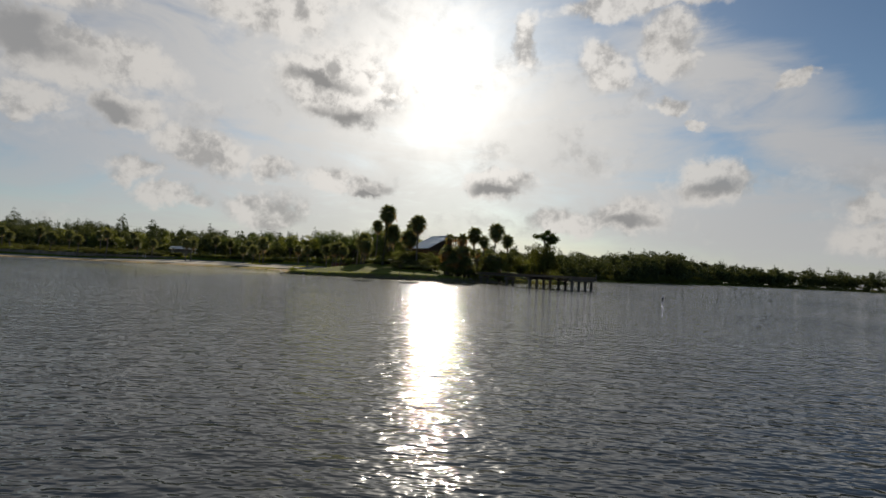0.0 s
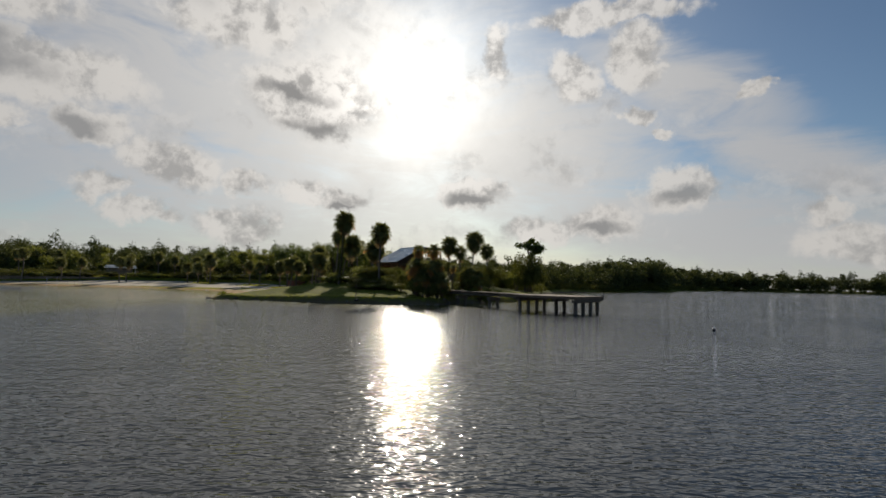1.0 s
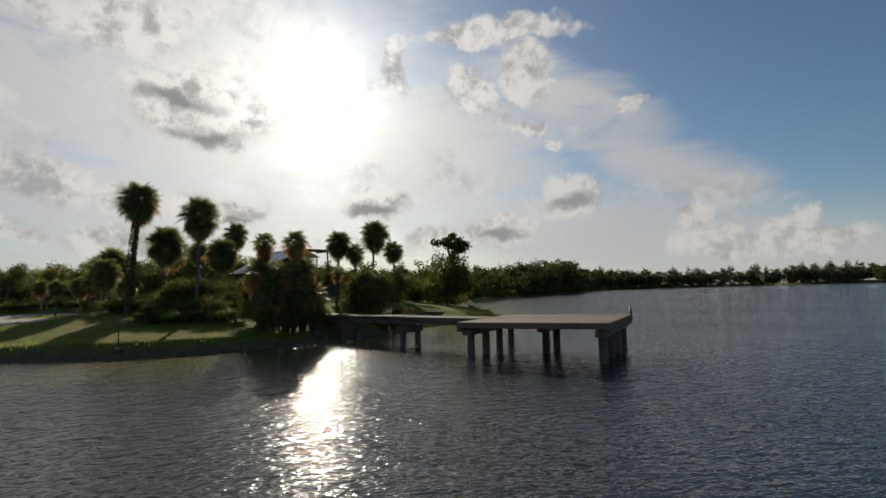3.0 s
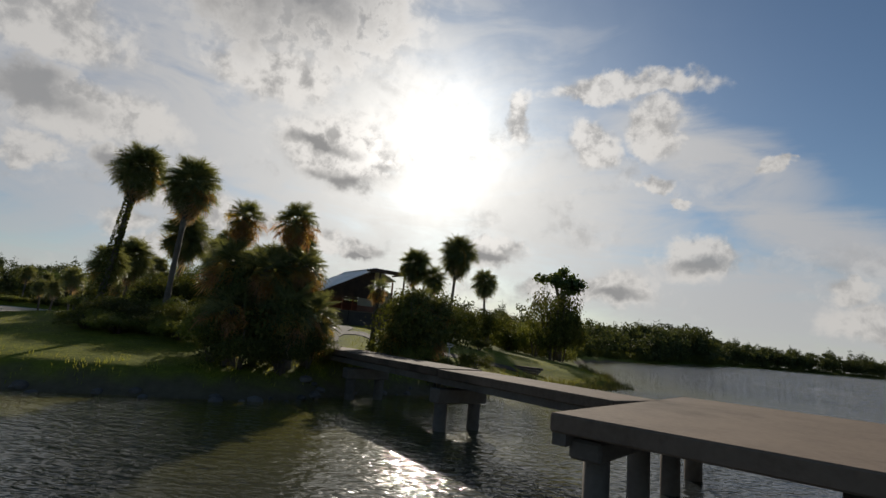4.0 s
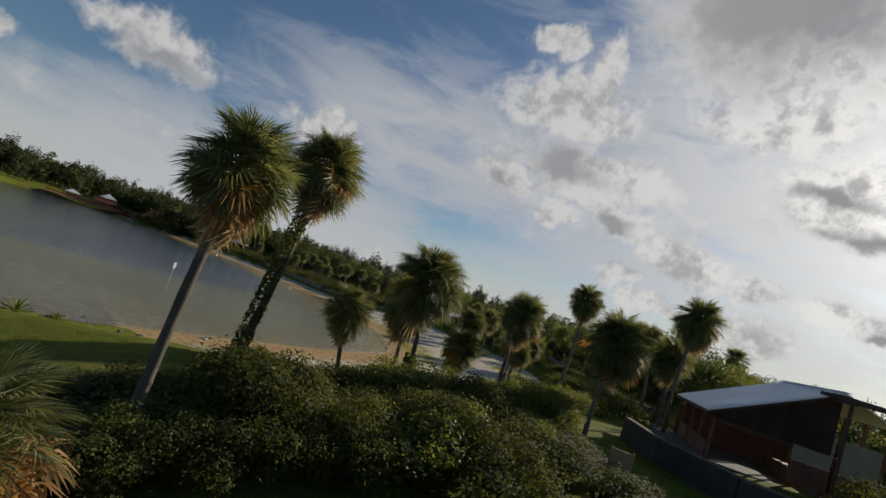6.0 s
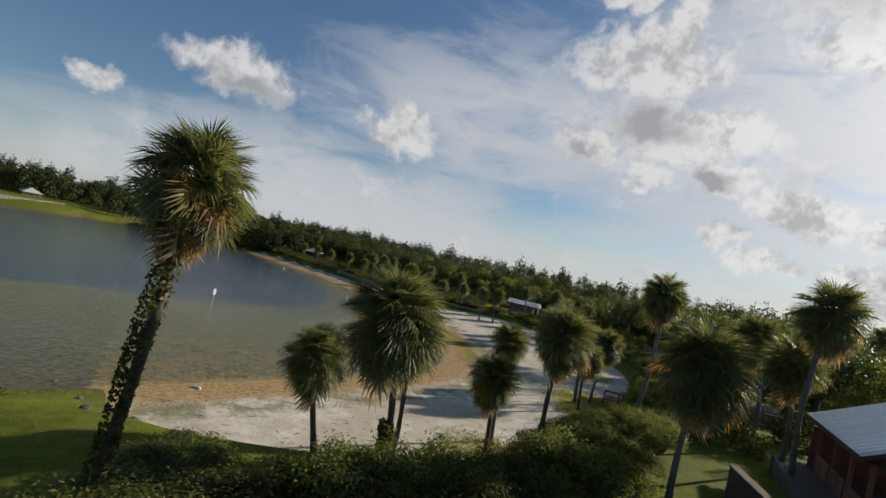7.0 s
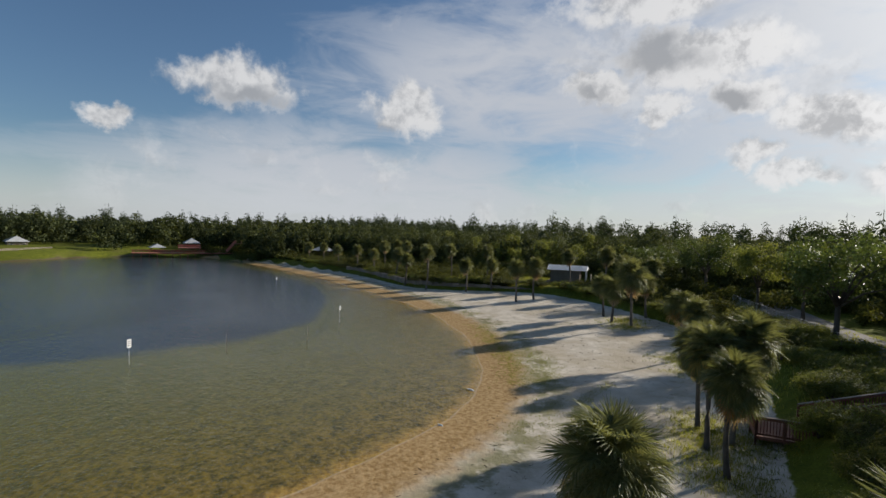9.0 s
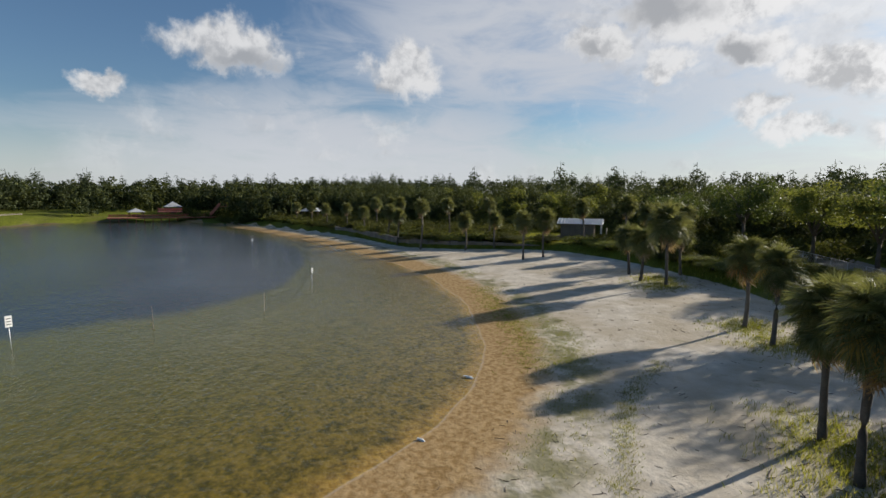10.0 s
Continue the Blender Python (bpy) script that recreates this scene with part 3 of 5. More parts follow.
FANS = [fan_mesh("frond", FROND, k, 0.42 + 0.03 * k, 0.77 + 0.02 * (k % 3), 52, 0.2 + 0.1 * (k % 4), 0.1 + 0.06 * (k % 3), 0.12 + 0.09 * k) for k in range(5)]
FANS_YELLOW = [fan_mesh("frond", FROND_YELLOW, 20 + k, 0.5, 0.8, 34, 0.5, 0.25, 0.5) for k in range(2)]
FANS_ORANGE = [fan_mesh("frond", FROND_ORANGE, 40 + k, 0.6, 0.75, 24, 0.8, 0.4) for k in range(2)]
FANS_DEAD = [fan_mesh("dead_frond", FROND_DEAD, 30 + k, 0.5, 0.7, 18, 0.9, 0.6) for k in range(3)]


def crown_poses(rng, live, dead, size, low=-46.0, turned=0.05):
    """Which leaf, and how it is turned about the heart of the crown."""
    out = []
    golden, live, size = 137.5, int(live * 2.0), size * 1.05
    for k in range(live):
        share = (k + 0.5) / live
        up = 84 - (84 - low) * share ** 0.8 + rng.normal(0, 8)
        kind = FANS[int(rng.integers(0, len(FANS)))]
        if share > 0.5 and rng.random() < turned * (0.4 + share):
            kind = (FANS_YELLOW + FANS_ORANGE[:1 if turned < 0.15 else 2])[int(rng.integers(0, 3 if turned < 0.15 else 4))]
        reach_out = 1.0 - 0.16 * max(0.0, math.sin(radians(up)))
        out.append((kind, k * golden + rng.normal(0, 12), up, rng.normal(0, 28), size * reach_out * rng.uniform(0.95, 1.06), 0.2 - 0.4 * share))
    for k in range(dead):
        out.append((FANS_DEAD[k % 3], k * golden + rng.normal(0, 16), rng.uniform(-86, -58), rng.normal(0, 25), size * rng.uniform(0.75, 1.05), -0.35 - 0.12 * rng.random()))
    return out


def frond_matrix(az, up, roll, size, rise, heart):
    return Matrix.Translation(Vector(heart) + Vector((0, 0, rise * size))) @ pose(0, 0, 0, 0, -up, az) @ pose(0, 0, 0, roll, 0, 0) @ Matrix.Scale(size, 4)


def trunk_mesh(rng, top, radius, boots=True):
    """A palm trunk from the origin to top, a little bent, ringed, with old leaf bases under the crown."""
    bm = bmesh.new()
    count = max(6, int(top[2] / 0.45))
    pts, rad = [], []
    bow = rng.normal(0, 0.06, 2) * top[2] * 0.3
    for k in range(count + 1):
        s = k / count
        sway = math.sin(math.pi * s)
        pts.append((top[0] * s ** 1.3 + bow[0] * sway, top[1] * s ** 1.3 + bow[1] * sway, top[2] * s))
        rad.append(radius * (1.1 - 0.28 * min(1.0, s * 3) + 0.06 * math.sin(k * 2.1) + (0.18 if s > 0.86 else 0)))
    tube(bm, pts, rad, 10)
    if boots:
        for k in range(16):
            s = 0.99 - 0.014 * k
            p = Vector((top[0] * s ** 1.3, top[1] * s ** 1.3, top[2] * s))
            a = k * 2.4
            beam(bm, p + Vector((math.cos(a), math.sin(a), 0)) * radius * 0.7, p + Vector((math.cos(a) * (radius + 0.16), math.sin(a) * (radius + 0.16), 0.28)), 0.09, 0.035)
    return bm


def ivy_part(rng, parent, pts_top, radius, low, high, mat=None):
    n = 1500
    s = rng.uniform(low, high, n)
    a = rng.uniform(0, 2 * math.pi, n)
    lump = 1.0 + 0.5 * np.sin(s * 5 + a * 2)
    out = np.stack([np.cos(a), np.sin(a), np.zeros(n)], -1)
    top = np.array(pts_top)
    spine = np.stack([top[0] * s ** 1.3, top[1] * s ** 1.3, top[2] * s], -1)
    v, f = leaf_quads(rng, spine + out * (radius * 1.1 + 0.1 * lump * rng.uniform(0.2, 1.6, n))[:, None], out, 0.16, 0.12)
    return tagged(attach(new("ivy", mesh_of("ivy", v, f, mat or SHRUB_LEAF)), parent), "green ivy climbing the trunk")


def palm(x, y, crown, height, size=1.0, live=38, dead=10, seed=1, radius=0.16, ivy=None, low=-58.0, label="", group="cabbage palms on the peninsula", turned=0.06):
    """A cabbage palm that stands at x, y; its heart is at crown (x, y) and height."""
    rng = np.random.default_rng(seed)
    z = ground_z(x, y) - 0.12
    tree = thing("palm_tree", (x, y, z), label or "tall cabbage palm with a round green crown of fan leaves", "palm tree", group)
    top = (crown[0] - x, crown[1] - y, height - z)
    part("trunk", trunk_mesh(rng, top, radius), BARK, tree)
    for me, az, up, roll, scale, rise in crown_poses(rng, live, dead, size, low, turned):
        leaf = attach(new(me.name.split(".")[0], me), tree)
        leaf.matrix_basis = frond_matrix(az, up, roll, scale, rise, top)
    if ivy:
        ivy_part(rng, tree, top, radius, *ivy)
    return tree


def far_crown(seed, size, live, dead):
    """One mesh of a whole crown, for palms that stay far off."""
    rng = np.random.default_rng(seed)
    verts, faces, mats, base = [], [], [], 0
    for me, az, up, roll, scale, rise in crown_poses(rng, live, dead, size):
        m = np.array(frond_matrix(az, up, roll, scale, rise, (0, 0, 0)))
        v = np.empty(len(me.vertices) * 3, np.float32)
        me.vertices.foreach_get("co", v)
        v = v.reshape(-1, 3) @ m[:3, :3].T + m[:3, 3]
        f = np.empty(len(me.loops), np.int32)
        me.loops.foreach_get("vertex_index", f)
        verts.append(v)
        faces.append(f.reshape(-1, 3) + base)
        mats += [1 if me.name.startswith("dead") else 0] * (len(f) // 3)
        base += len(v)
    me = mesh_of("crown", np.concatenate(verts), np.concatenate(faces))
    me.materials.append(FROND)
    me.materials.append(FROND_DEAD)
    me.polygons.foreach_set("material_index", np.array(mats, np.int32))
    return me


# ---- pier and walkway ----


def pier():
    ob = thing("pier_platform", (1.58, 4.23, 0), "square concrete fishing pier platform on round posts in the water", "pier", turn=49.0)
    side, top = 7.25, 1.8
    bm = boxes(((0, 0, top - 0.14), (side, side, 0.28), 0, 0.03))
    part("deck_slab", bm, CONCRETE, ob, "worn brown-grey concrete deck slab")
    part("fascia", boxes(((0, side / 2 - 0.14, top - 0.36), (side - 0.1, 0.22, 0.2)), ((0, -side / 2 + 0.14, top - 0.36), (side - 0.1, 0.22, 0.2))), DARK_CONCRETE, ob)
    rows = (-side / 2 + 0.45, 0.1, side / 2 - 0.45)
    # bents run along local x; local y = -side/2 is the open-water end
    for r, y in enumerate(rows):
        part("cap_beam", boxes(((0.0 if r != 1 else 0.6, y, top - 0.5), (side - 0.5 if r != 1 else 3.4, 0.5, 0.3), 0, 0.04)), DARK_CONCRETE, ob)
        for x in ((-2.9, -1.0, 0.95, 2.8) if r != 1 else (-0.4, 1.6)):
            part("post", tube(bmesh.new(), [(x, y, -3.2), (x, y, 0.0), (x, y, top - 0.64)], [0.21, 0.2, 0.2], 12), DARK_CONCRETE, ob)
    bm = tube(bmesh.new(), [(side / 2 - 0.08, -side / 2 + 0.08, top - 0.5), (side / 2 - 0.08, -side / 2 + 0.08, top + 0.42)], [0.055, 0.055], 8)
    box(bm, (side / 2 - 0.08, -side / 2 + 0.08, top + 0.1), (0.16, 0.16, 0.1))
    part("corner_post", bm, DARK_PLASTIC, ob, "short dark post with a cleat at the corner")
    return ob


pier()


def walkway():
    ob = thing("pier_walkway", (-0.85, 7.05, 0), "narrow concrete walkway slab from shore to pier", "walkway", turn=124.6)
    length, width, top = 18.7, 1.8, 1.8
    for k in range(3):
        a, b = k * length / 3, (k + 1) * length / 3
        part("slab", boxes((((a + b) / 2, 0, top - 0.12 + 0.03 * k), (b - a - 0.02, width, 0.24), 0, 0.02)), CONCRETE, ob)
    part("girder", boxes(((length / 2, width / 2 - 0.2, top - 0.33), (length, 0.24, 0.2)), ((length / 2, -width / 2 + 0.2, top - 0.33), (length, 0.24, 0.2))), DARK_CONCRETE, ob)
    for x in (length / 3, 2 * length / 3):
        part("cap_beam", boxes(((x, 0, top - 0.78), (0.5, width + 0.1, 0.42), 0, 0.03)), DARK_CONCRETE, ob)
        for y in (-0.65, 0.65):
            part("post", tube(bmesh.new(), [(x, y, -2.2), (x, y, top - 0.95)], [0.2, 0.2], 12), DARK_CONCRETE, ob)
    return ob


walkway()

# ---- path, rail and pavilion on the mound ----


def ribbon(name, centre, width, mat, lift, label, thick=0.06):
    """A paved strip that follows the ground."""
    pts = np.array(centre, float)
    for _ in range(2):
        pts = np.concatenate([pts[:1], np.stack([0.75 * pts[:-1] + 0.25 * pts[1:], 0.25 * pts[:-1] + 0.75 * pts[1:]], 1).reshape(-1, 2), pts[-1:]])
    ahead = np.gradient(pts, axis=0)
    ahead /= np.linalg.norm(ahead, axis=1, keepdims=True)
    side = np.stack([-ahead[:, 1], ahead[:, 0]], -1)
    bm = bmesh.new()
    rows = []
    for k, (p, s) in enumerate(zip(pts, side)):
        ragged = width / 2 + 0.06 * math.sin(k * 1.7)
        row = []
        for u in (-1, -0.5, 0, 0.5, 1):
            q = p + s * ragged * u
            row.append(bm.verts.new((q[0], q[1], ground_z(q[0], q[1]) + lift)))
        rows.append(row)
    for a, b in zip(rows, rows[1:]):
        for k in range(4):
            bm.faces.new((a[k], a[k + 1], b[k + 1], b[k]))
    bmesh.ops.recalc_face_normals(bm, faces=bm.faces)
    made = bmesh.ops.extrude_face_region(bm, geom=bm.faces[:])
    for v in [g for g in made["geom"] if isinstance(g, bmesh.types.BMVert)]:
        v.co.z -= thick + lift
    me = bpy.data.meshes.new(name)
    bm.to_mesh(me)
    bm.free()
    me.materials.append(mat)
    return tagged(new(name, me), label, "path", kind="structure")


ribbon("pavement_1", FOOTPATH, 2.5, ASPHALT, 0.05, "dark asphalt footpath with worn edges")
ribbon("pavement_2", [(-12.0, 29.6), (-9.4, 31.6), (-6.0, 33.5), (-2.0, 35.4), (1.4, 36.2)], 1.9, ASPHALT, 0.045, "dark asphalt footpath crossing the lawn")
ribbon("pavement_3", [(-14.6, 40.6), (-14.4, 43.6), (-12.2, 45.2), (-9.4, 46.8), (-5.5, 49.6)], 1.8, CONCRETE, 0.055, "pale concrete footpath beside the pavilion wall")


def rail_fence():
    a, b = Vector((-13.95, 24.5)), Vector((-13.65, 34.4))
    ob = thing("rail_fence", (a.x, a.y, 0), "low brown wooden baluster fence beside the footpath", "fence")
    count = 36
    za, zb = ground_z(a.x, a.y), ground_z(b.x, b.y)
    level = lambda s: za + (zb - za) * s  # noqa: E731
    at = lambda s, z: ((b.x - a.x) * s, (b.y - a.y) * s, level(s) + z)  # noqa: E731
    part("top_rail", beam(bmesh.new(), at(-0.01, 0.86), at(1.01, 0.86), 0.14, 0.05, 0.008), BROWN_WOOD, ob)
    part("bottom_rail", beam(bmesh.new(), at(0, 0.1), at(1, 0.1), 0.05, 0.1, 0.006), BROWN_WOOD, ob)
    part("upper_rail", beam(bmesh.new(), at(0, 0.78), at(1, 0.78), 0.05, 0.09, 0.006), BROWN_WOOD, ob)
    for k in range(6):
        s = k / 5
        part("post", beam(bmesh.new(), at(s, -0.3), at(s, 0.9), 0.11, 0.11, 0.01), BROWN_WOOD, ob)
    for k in range(count):
        s = (k + 0.5) / count
        part("baluster", beam(bmesh.new(), at(s, 0.06), at(s, 0.82), 0.09, 0.035, 0.004), BROWN_WOOD, ob)
    return ob


rail_fence()


def pavilion():
    """A gabled picnic shelter; local x runs along the ridge, y across it (eave at y = 0)."""
    turn = math.degrees(math.atan2(0.82, -0.57))
    ob = thing("pavilion", (-18.65, 54.4, 0), "open picnic pavilion with grey metal roof, brown posts and cream panels", "pavilion", turn=turn)
    length, span, eave, ridge, floor = 9.3, 7.0, 6.85, 10.4, 3.95
    part("floor_slab", boxes(((length / 2, -span / 2 - 1.0, floor - 0.55), (length + 0.6, span + 4.6, 1.1), 0, 0.03)), DARK_CONCRETE, ob)
    slope = math.hypot(span, ridge - eave)
    lean = math.degrees(math.atan2(ridge - eave, span))
    west = part("roof_slope", boxes(((length / 2, -span / 2, (eave + ridge) / 2), (length, slope, 0.1), 0, 0, -lean)), PALE_ROOF, ob, "pale grey standing-seam metal roof")
    for k in range(18):
        x = 0.24 + k * (length - 0.5) / 17
        part("seam", beam(bmesh.new(), (x, 0.0, eave + 0.07), (x, -span, ridge + 0.07), 0.035, 0.05), PALE_ROOF, west)
    part("roof_slope", boxes(((length / 2, -span - 1.5, ridge - 0.6), (length, 3.2, 0.1), 0, 0, 22)), PALE_ROOF, ob)
    part("ridge_cap", beam(bmesh.new(), (-0.1, -span, ridge + 0.08), (length + 0.1, -span, ridge + 0.08), 0.4, 0.06), PALE_ROOF, ob)
    part("eave_fascia", beam(bmesh.new(), (-0.05, 0.02, eave - 0.1), (length + 0.05, 0.02, eave - 0.1), 0.05, 0.22), DARK_WOOD, ob)
    for x in (0.05, length - 0.05):
        part("barge_board", beam(bmesh.new(), (x, 0, eave - 0.12), (x, -span, ridge - 0.12), 0.05, 0.24), DARK_WOOD, ob)
    for x in (0.2, length - 0.2):
        bm = bmesh.new()
        ring = [bm.verts.new((x, y, z)) for y, z in ((-0.3, eave - 0.25), (-span, eave - 0.25), (-span, ridge - 0.3), (-0.3, eave - 0.05))]
        bm.faces.new(ring)
        bmesh.ops.solidify(bm, geom=bm.faces[:], thickness=0.06)
        part("gable_board", bm, DARK_WOOD, ob, "dark brown boarded gable under the roof")
    for x in (0.5, 3.1, 5.7, length - 0.5):
        part("rafter", beam(bmesh.new(), (x, -0.1, eave - 0.14), (x, -span, ridge - 0.14), 0.1, 0.22), DARK_WOOD, ob)
        for y in (-0.7, -span, -span - 2.8):
            up = eave + (ridge - eave) * min(1, -y / span) - 0.2 if y >= -span else ridge - 1.3
            part("post", beam(bmesh.new(), (x, y, floor), (x, y, up), 0.18, 0.18, 0.015), BROWN_WOOD, ob)
    for x in (0.5, length - 0.5):
        part("tie_beam", beam(bmesh.new(), (x, -0.7, eave - 0.4), (x, -span - 2.8, eave - 0.4), 0.12, 0.26), DARK_WOOD, ob)
    # end wall toward the lake: two cream panels over brown boards
    for y0, y1 in ((-span - 0.2, -span + 1.9), (-span - 2.6, -span - 0.5)):
        part("wall_panel", boxes(((0.35, (y0 + y1) / 2, floor + 2.75), (0.08, y1 - y0, 2.0), 0, 0.005)), CREAM, ob)
        part("lower_panel", boxes(((0.33, (y0 + y1) / 2, floor + 1.1), (0.1, y1 - y0, 1.25), 0, 0.005)), RED_WOOD, ob)
    for x, w in ((1.8, 2.4), (4.4, 2.4), (7.0, 2.4)):
        wall = part("half_wall", boxes(((x, -0.62, floor + 0.55), (w, 0.06, 0.9))), DARK_WOOD, ob, "brown boarded half wall")
        for k in range(9):
            part("board", boxes(((x - w / 2 + (k + 0.5) * w / 9, -0.55, floor + 0.55), (w / 9 - 0.03, 0.06, 0.98))), BROWN_WOOD, wall)
    part("inner_wall", boxes(((length - 0.4, -span / 2 - 1.5, floor + 1.2), (0.12, span + 2.4, 2.4))), RED_WOOD, ob, "red-brown boarded end wall")
    part("counter", boxes(((4.4, -span + 0.6, floor + 0.5), (3.6, 0.8, 1.0), 0, 0.02)), BROWN_WOOD, ob)
    # dark sheet added across the open back, stands in for the shaded interior
    part("back_wall", boxes(((length / 2, -span - 2.85, floor + 1.4), (length - 1.2, 0.1, 2.8))), DARK_WOOD, ob)
    for k in range(4):
        x = -0.2 - 0.75 * k
        part("pergola_beam", beam(bmesh.new(), (x, -span - 3.2, ridge - 0.35), (x, -span + 1.4, ridge - 0.35), 0.1, 0.2), DARK_WOOD, ob)
    for y in (-span - 2.6, -span + 0.8):
        part("pergola_rail", beam(bmesh.new(), (0.4, y, ridge - 0.55), (-3.1, y, ridge - 0.55), 0.1, 0.2), DARK_WOOD, ob)
        part("pergola_post", beam(bmesh.new(), (-2.6, y, floor - 0.6), (-2.6, y, ridge - 0.6), 0.16, 0.16, 0.01), DARK_WOOD, ob)
    return ob


pavilion()


def planter_wall():
    ob = thing("retaining_wall", (-14.0, 48.0, 0), "dark stone retaining wall with pale coping round the pavilion terrace", "wall")
    corners = [(-8.5, 4.6), (-4.6, 1.3), (0.0, 0.0), (3.0, 1.0), (6.5, 3.5), (10.5, 6.5)]
    for (ax, ay), (bx, by) in zip(corners, corners[1:]):
        part("wall_course", beam(bmesh.new(), (ax, ay, 3.4), (bx, by, 3.4), 0.35, 2.3, 0.02), DARK_STONE, ob)
        part("coping", beam(bmesh.new(), (ax, ay, 4.6), (bx, by, 4.6), 0.46, 0.1, 0.015), CONCRETE, ob)
    return ob


planter_wall()

# ---- palms ----
palm(-25.95, 27.3, (-25.5, 28.2), 12.0, 1.36, 46, 18, 1, 0.2, (0.08, 0.8), label="tall leaning cabbage palm with ivy on its trunk")
palm(-19.55, 23.0, (-19.5, 23.4), 10.0, 1.26, 46, 18, 2, 0.175, label="tall bare-trunked cabbage palm with a hanging skirt of dry leaves")
for n, (x, y, h, size, live, dead) in enumerate([
        (-22.6, 49.0, 9.1, 1.65, 56, 16), (-22.5, 59.0, 12.7, 1.5, 42, 8), (-31.1, 57.0, 12.0, 1.25, 40, 12), (-30.1, 89.1, 12.4, 1.3, 32, 6), (-7.8, 51.4, 10.5, 1.5, 42, 8),
        (-3.45, 44.2, 10.9, 1.55, 44, 10), (0.5, 56.8, 9.8, 1.35, 34, 6), (-5.6, 50.0, 9.0, 1.2, 30, 6), (-28.6, 64.0, 10.4, 1.4, 40, 8),
        (-24.5, 60.5, 9.6, 1.4, 42, 8)]):
    rng = np.random.default_rng(60 + n)
    dx, dy = rng.normal(0, 0.35, 2)
    palm(x + dx, y + dy, (x, y), h, size, live, dead, 100 + n)
for n, (x, y, cx, cy, h, size, live, dead) in enumerate([
        (-25.9, 36.2, -25.2, 35.1, 8.9, 1.5, 56, 14), (-32.0, 39.8, -31.4, 39.0, 7.2, 1.4, 48, 12), (-30.6, 35.2, -30.3, 34.3, 6.1, 1.2, 38, 12),
        (-32.4, 45.9, -32.1, 45.2, 5.3, 1.2, 46, 14), (-28.4, 46.0, -27.0, 44.8, 8.9, 1.25, 50, 14), (-34.2, 47.6, -33.7, 47.1, 7.2, 1.0, 44, 10),
        (-45.3, 65.8, -45.4, 65.8, 5.7, 1.25, 46, 10), (-43.1, 63.6, -42.9, 63.5, 6.1, 1.25, 44, 12), (-42.9, 65.3, -42.2, 65.5, 6.6, 1.25, 44, 10), (-56.4, 78.3, -56.5, 78.2, 5.9, 1.15, 34, 6),
        (-53.1, 75.9, -53.1, 75.9, 5.8, 1.1, 38, 8), (-40.6, 61.6, -40.2, 61.2, 5.6, 1.15, 40, 8)]):
    palm(x, y, (cx, cy), h, size, live, dead, 140 + n, 0.15, (0.02, 0.4) if n == 0 else None, label="cabbage palm rising from the white beach sand", group="cabbage palms on the beach")

FAR_CROWNS = [far_crown(1, 0.95, 34, 6), far_crown(2, 1.0, 30, 8), far_crown(3, 0.9, 32, 4)]
for n, (x, y, h) in enumerate([
        (-92.3, 85.4, 6.4), (-92.5, 89.0, 6.6), (-104.0, 88.0, 6.1), (-106.0, 83.8, 5.8), (-112.0, 78.5, 7.8), (-119.0, 77.0, 6.0), (-72.4, 86.0, 5.4),
        (-69.2, 86.0, 7.5), (-76.0, 88.2, 5.4), (-72.4, 92.0, 5.9), (-98.0, 101.0, 8.0), (-112.0, 92.0, 8.2), (-120.0, 88.0, 8.0), (-128.0, 86.0, 7.4), (-136.0, 84.0, 8.0),
        (-145.0, 82.0, 7.6), (-128.0, 78.5, 6.4), (-138.0, 77.0, 6.0), (-150.0, 76.5, 6.5), (-160.0, 74.0, 6.0), (-170.0, 72.5, 6.2), (-178.0, 70.0, 6.0), (-92.0, 104.0, 8.6),
        (-86.0, 102.0, 7.6), (-205.0, 62.0, 6.5), (-210.0, 60.0, 7.0), (-196.0, 64.0, 7.0), (-80.0, 101.0, 7.5), (-152.0, 88.0, 7.6)]):
    z = ground_z(x, y)
    rng = np.random.default_rng(200 + n)
    tree = thing("palm_tree", (x, y, z - 0.1), "cabbage palm at the back of the beach", "palm tree", "cabbage palms along the far beach")
    top = (rng.normal(0, 0.25), rng.normal(0, 0.25), h - z)
    part("trunk", trunk_mesh(rng, top, 0.17, False), BARK, tree)
    crown = attach(new("crown", FAR_CROWNS[n % 3]), tree)
    crown.matrix_basis = Matrix.Translation(top) @ pose(0, 0, 0, 0, 0, 77 * n) @ Matrix.Scale((1.55 if n == 7 else 1.25) * rng.uniform(0.9, 1.1), 4)

# ---- shrubs and trees ----


def shrub_mesh(seed, radius, tall, count, leaf, mat):
    rng = np.random.default_rng(seed)
    k = 16
    a = rng.uniform(0, 2 * math.pi, k)
    r = radius * np.sqrt(rng.uniform(0, 0.8, k))
    mids = np.stack([np.cos(a) * r, np.sin(a) * r, tall * rng.uniform(0.25, 0.88, k) * (1 - 0.35 * (r / radius) ** 2)], -1)
    v, f = clumps(rng, mids, radius * rng.uniform(0.28, 0.5, k), count, leaf, leaf * 0.55, 0.85)
    v[:, 2] = np.maximum(v[:, 2], 0.02)
    return mesh_of("foliage", v, f, mat)


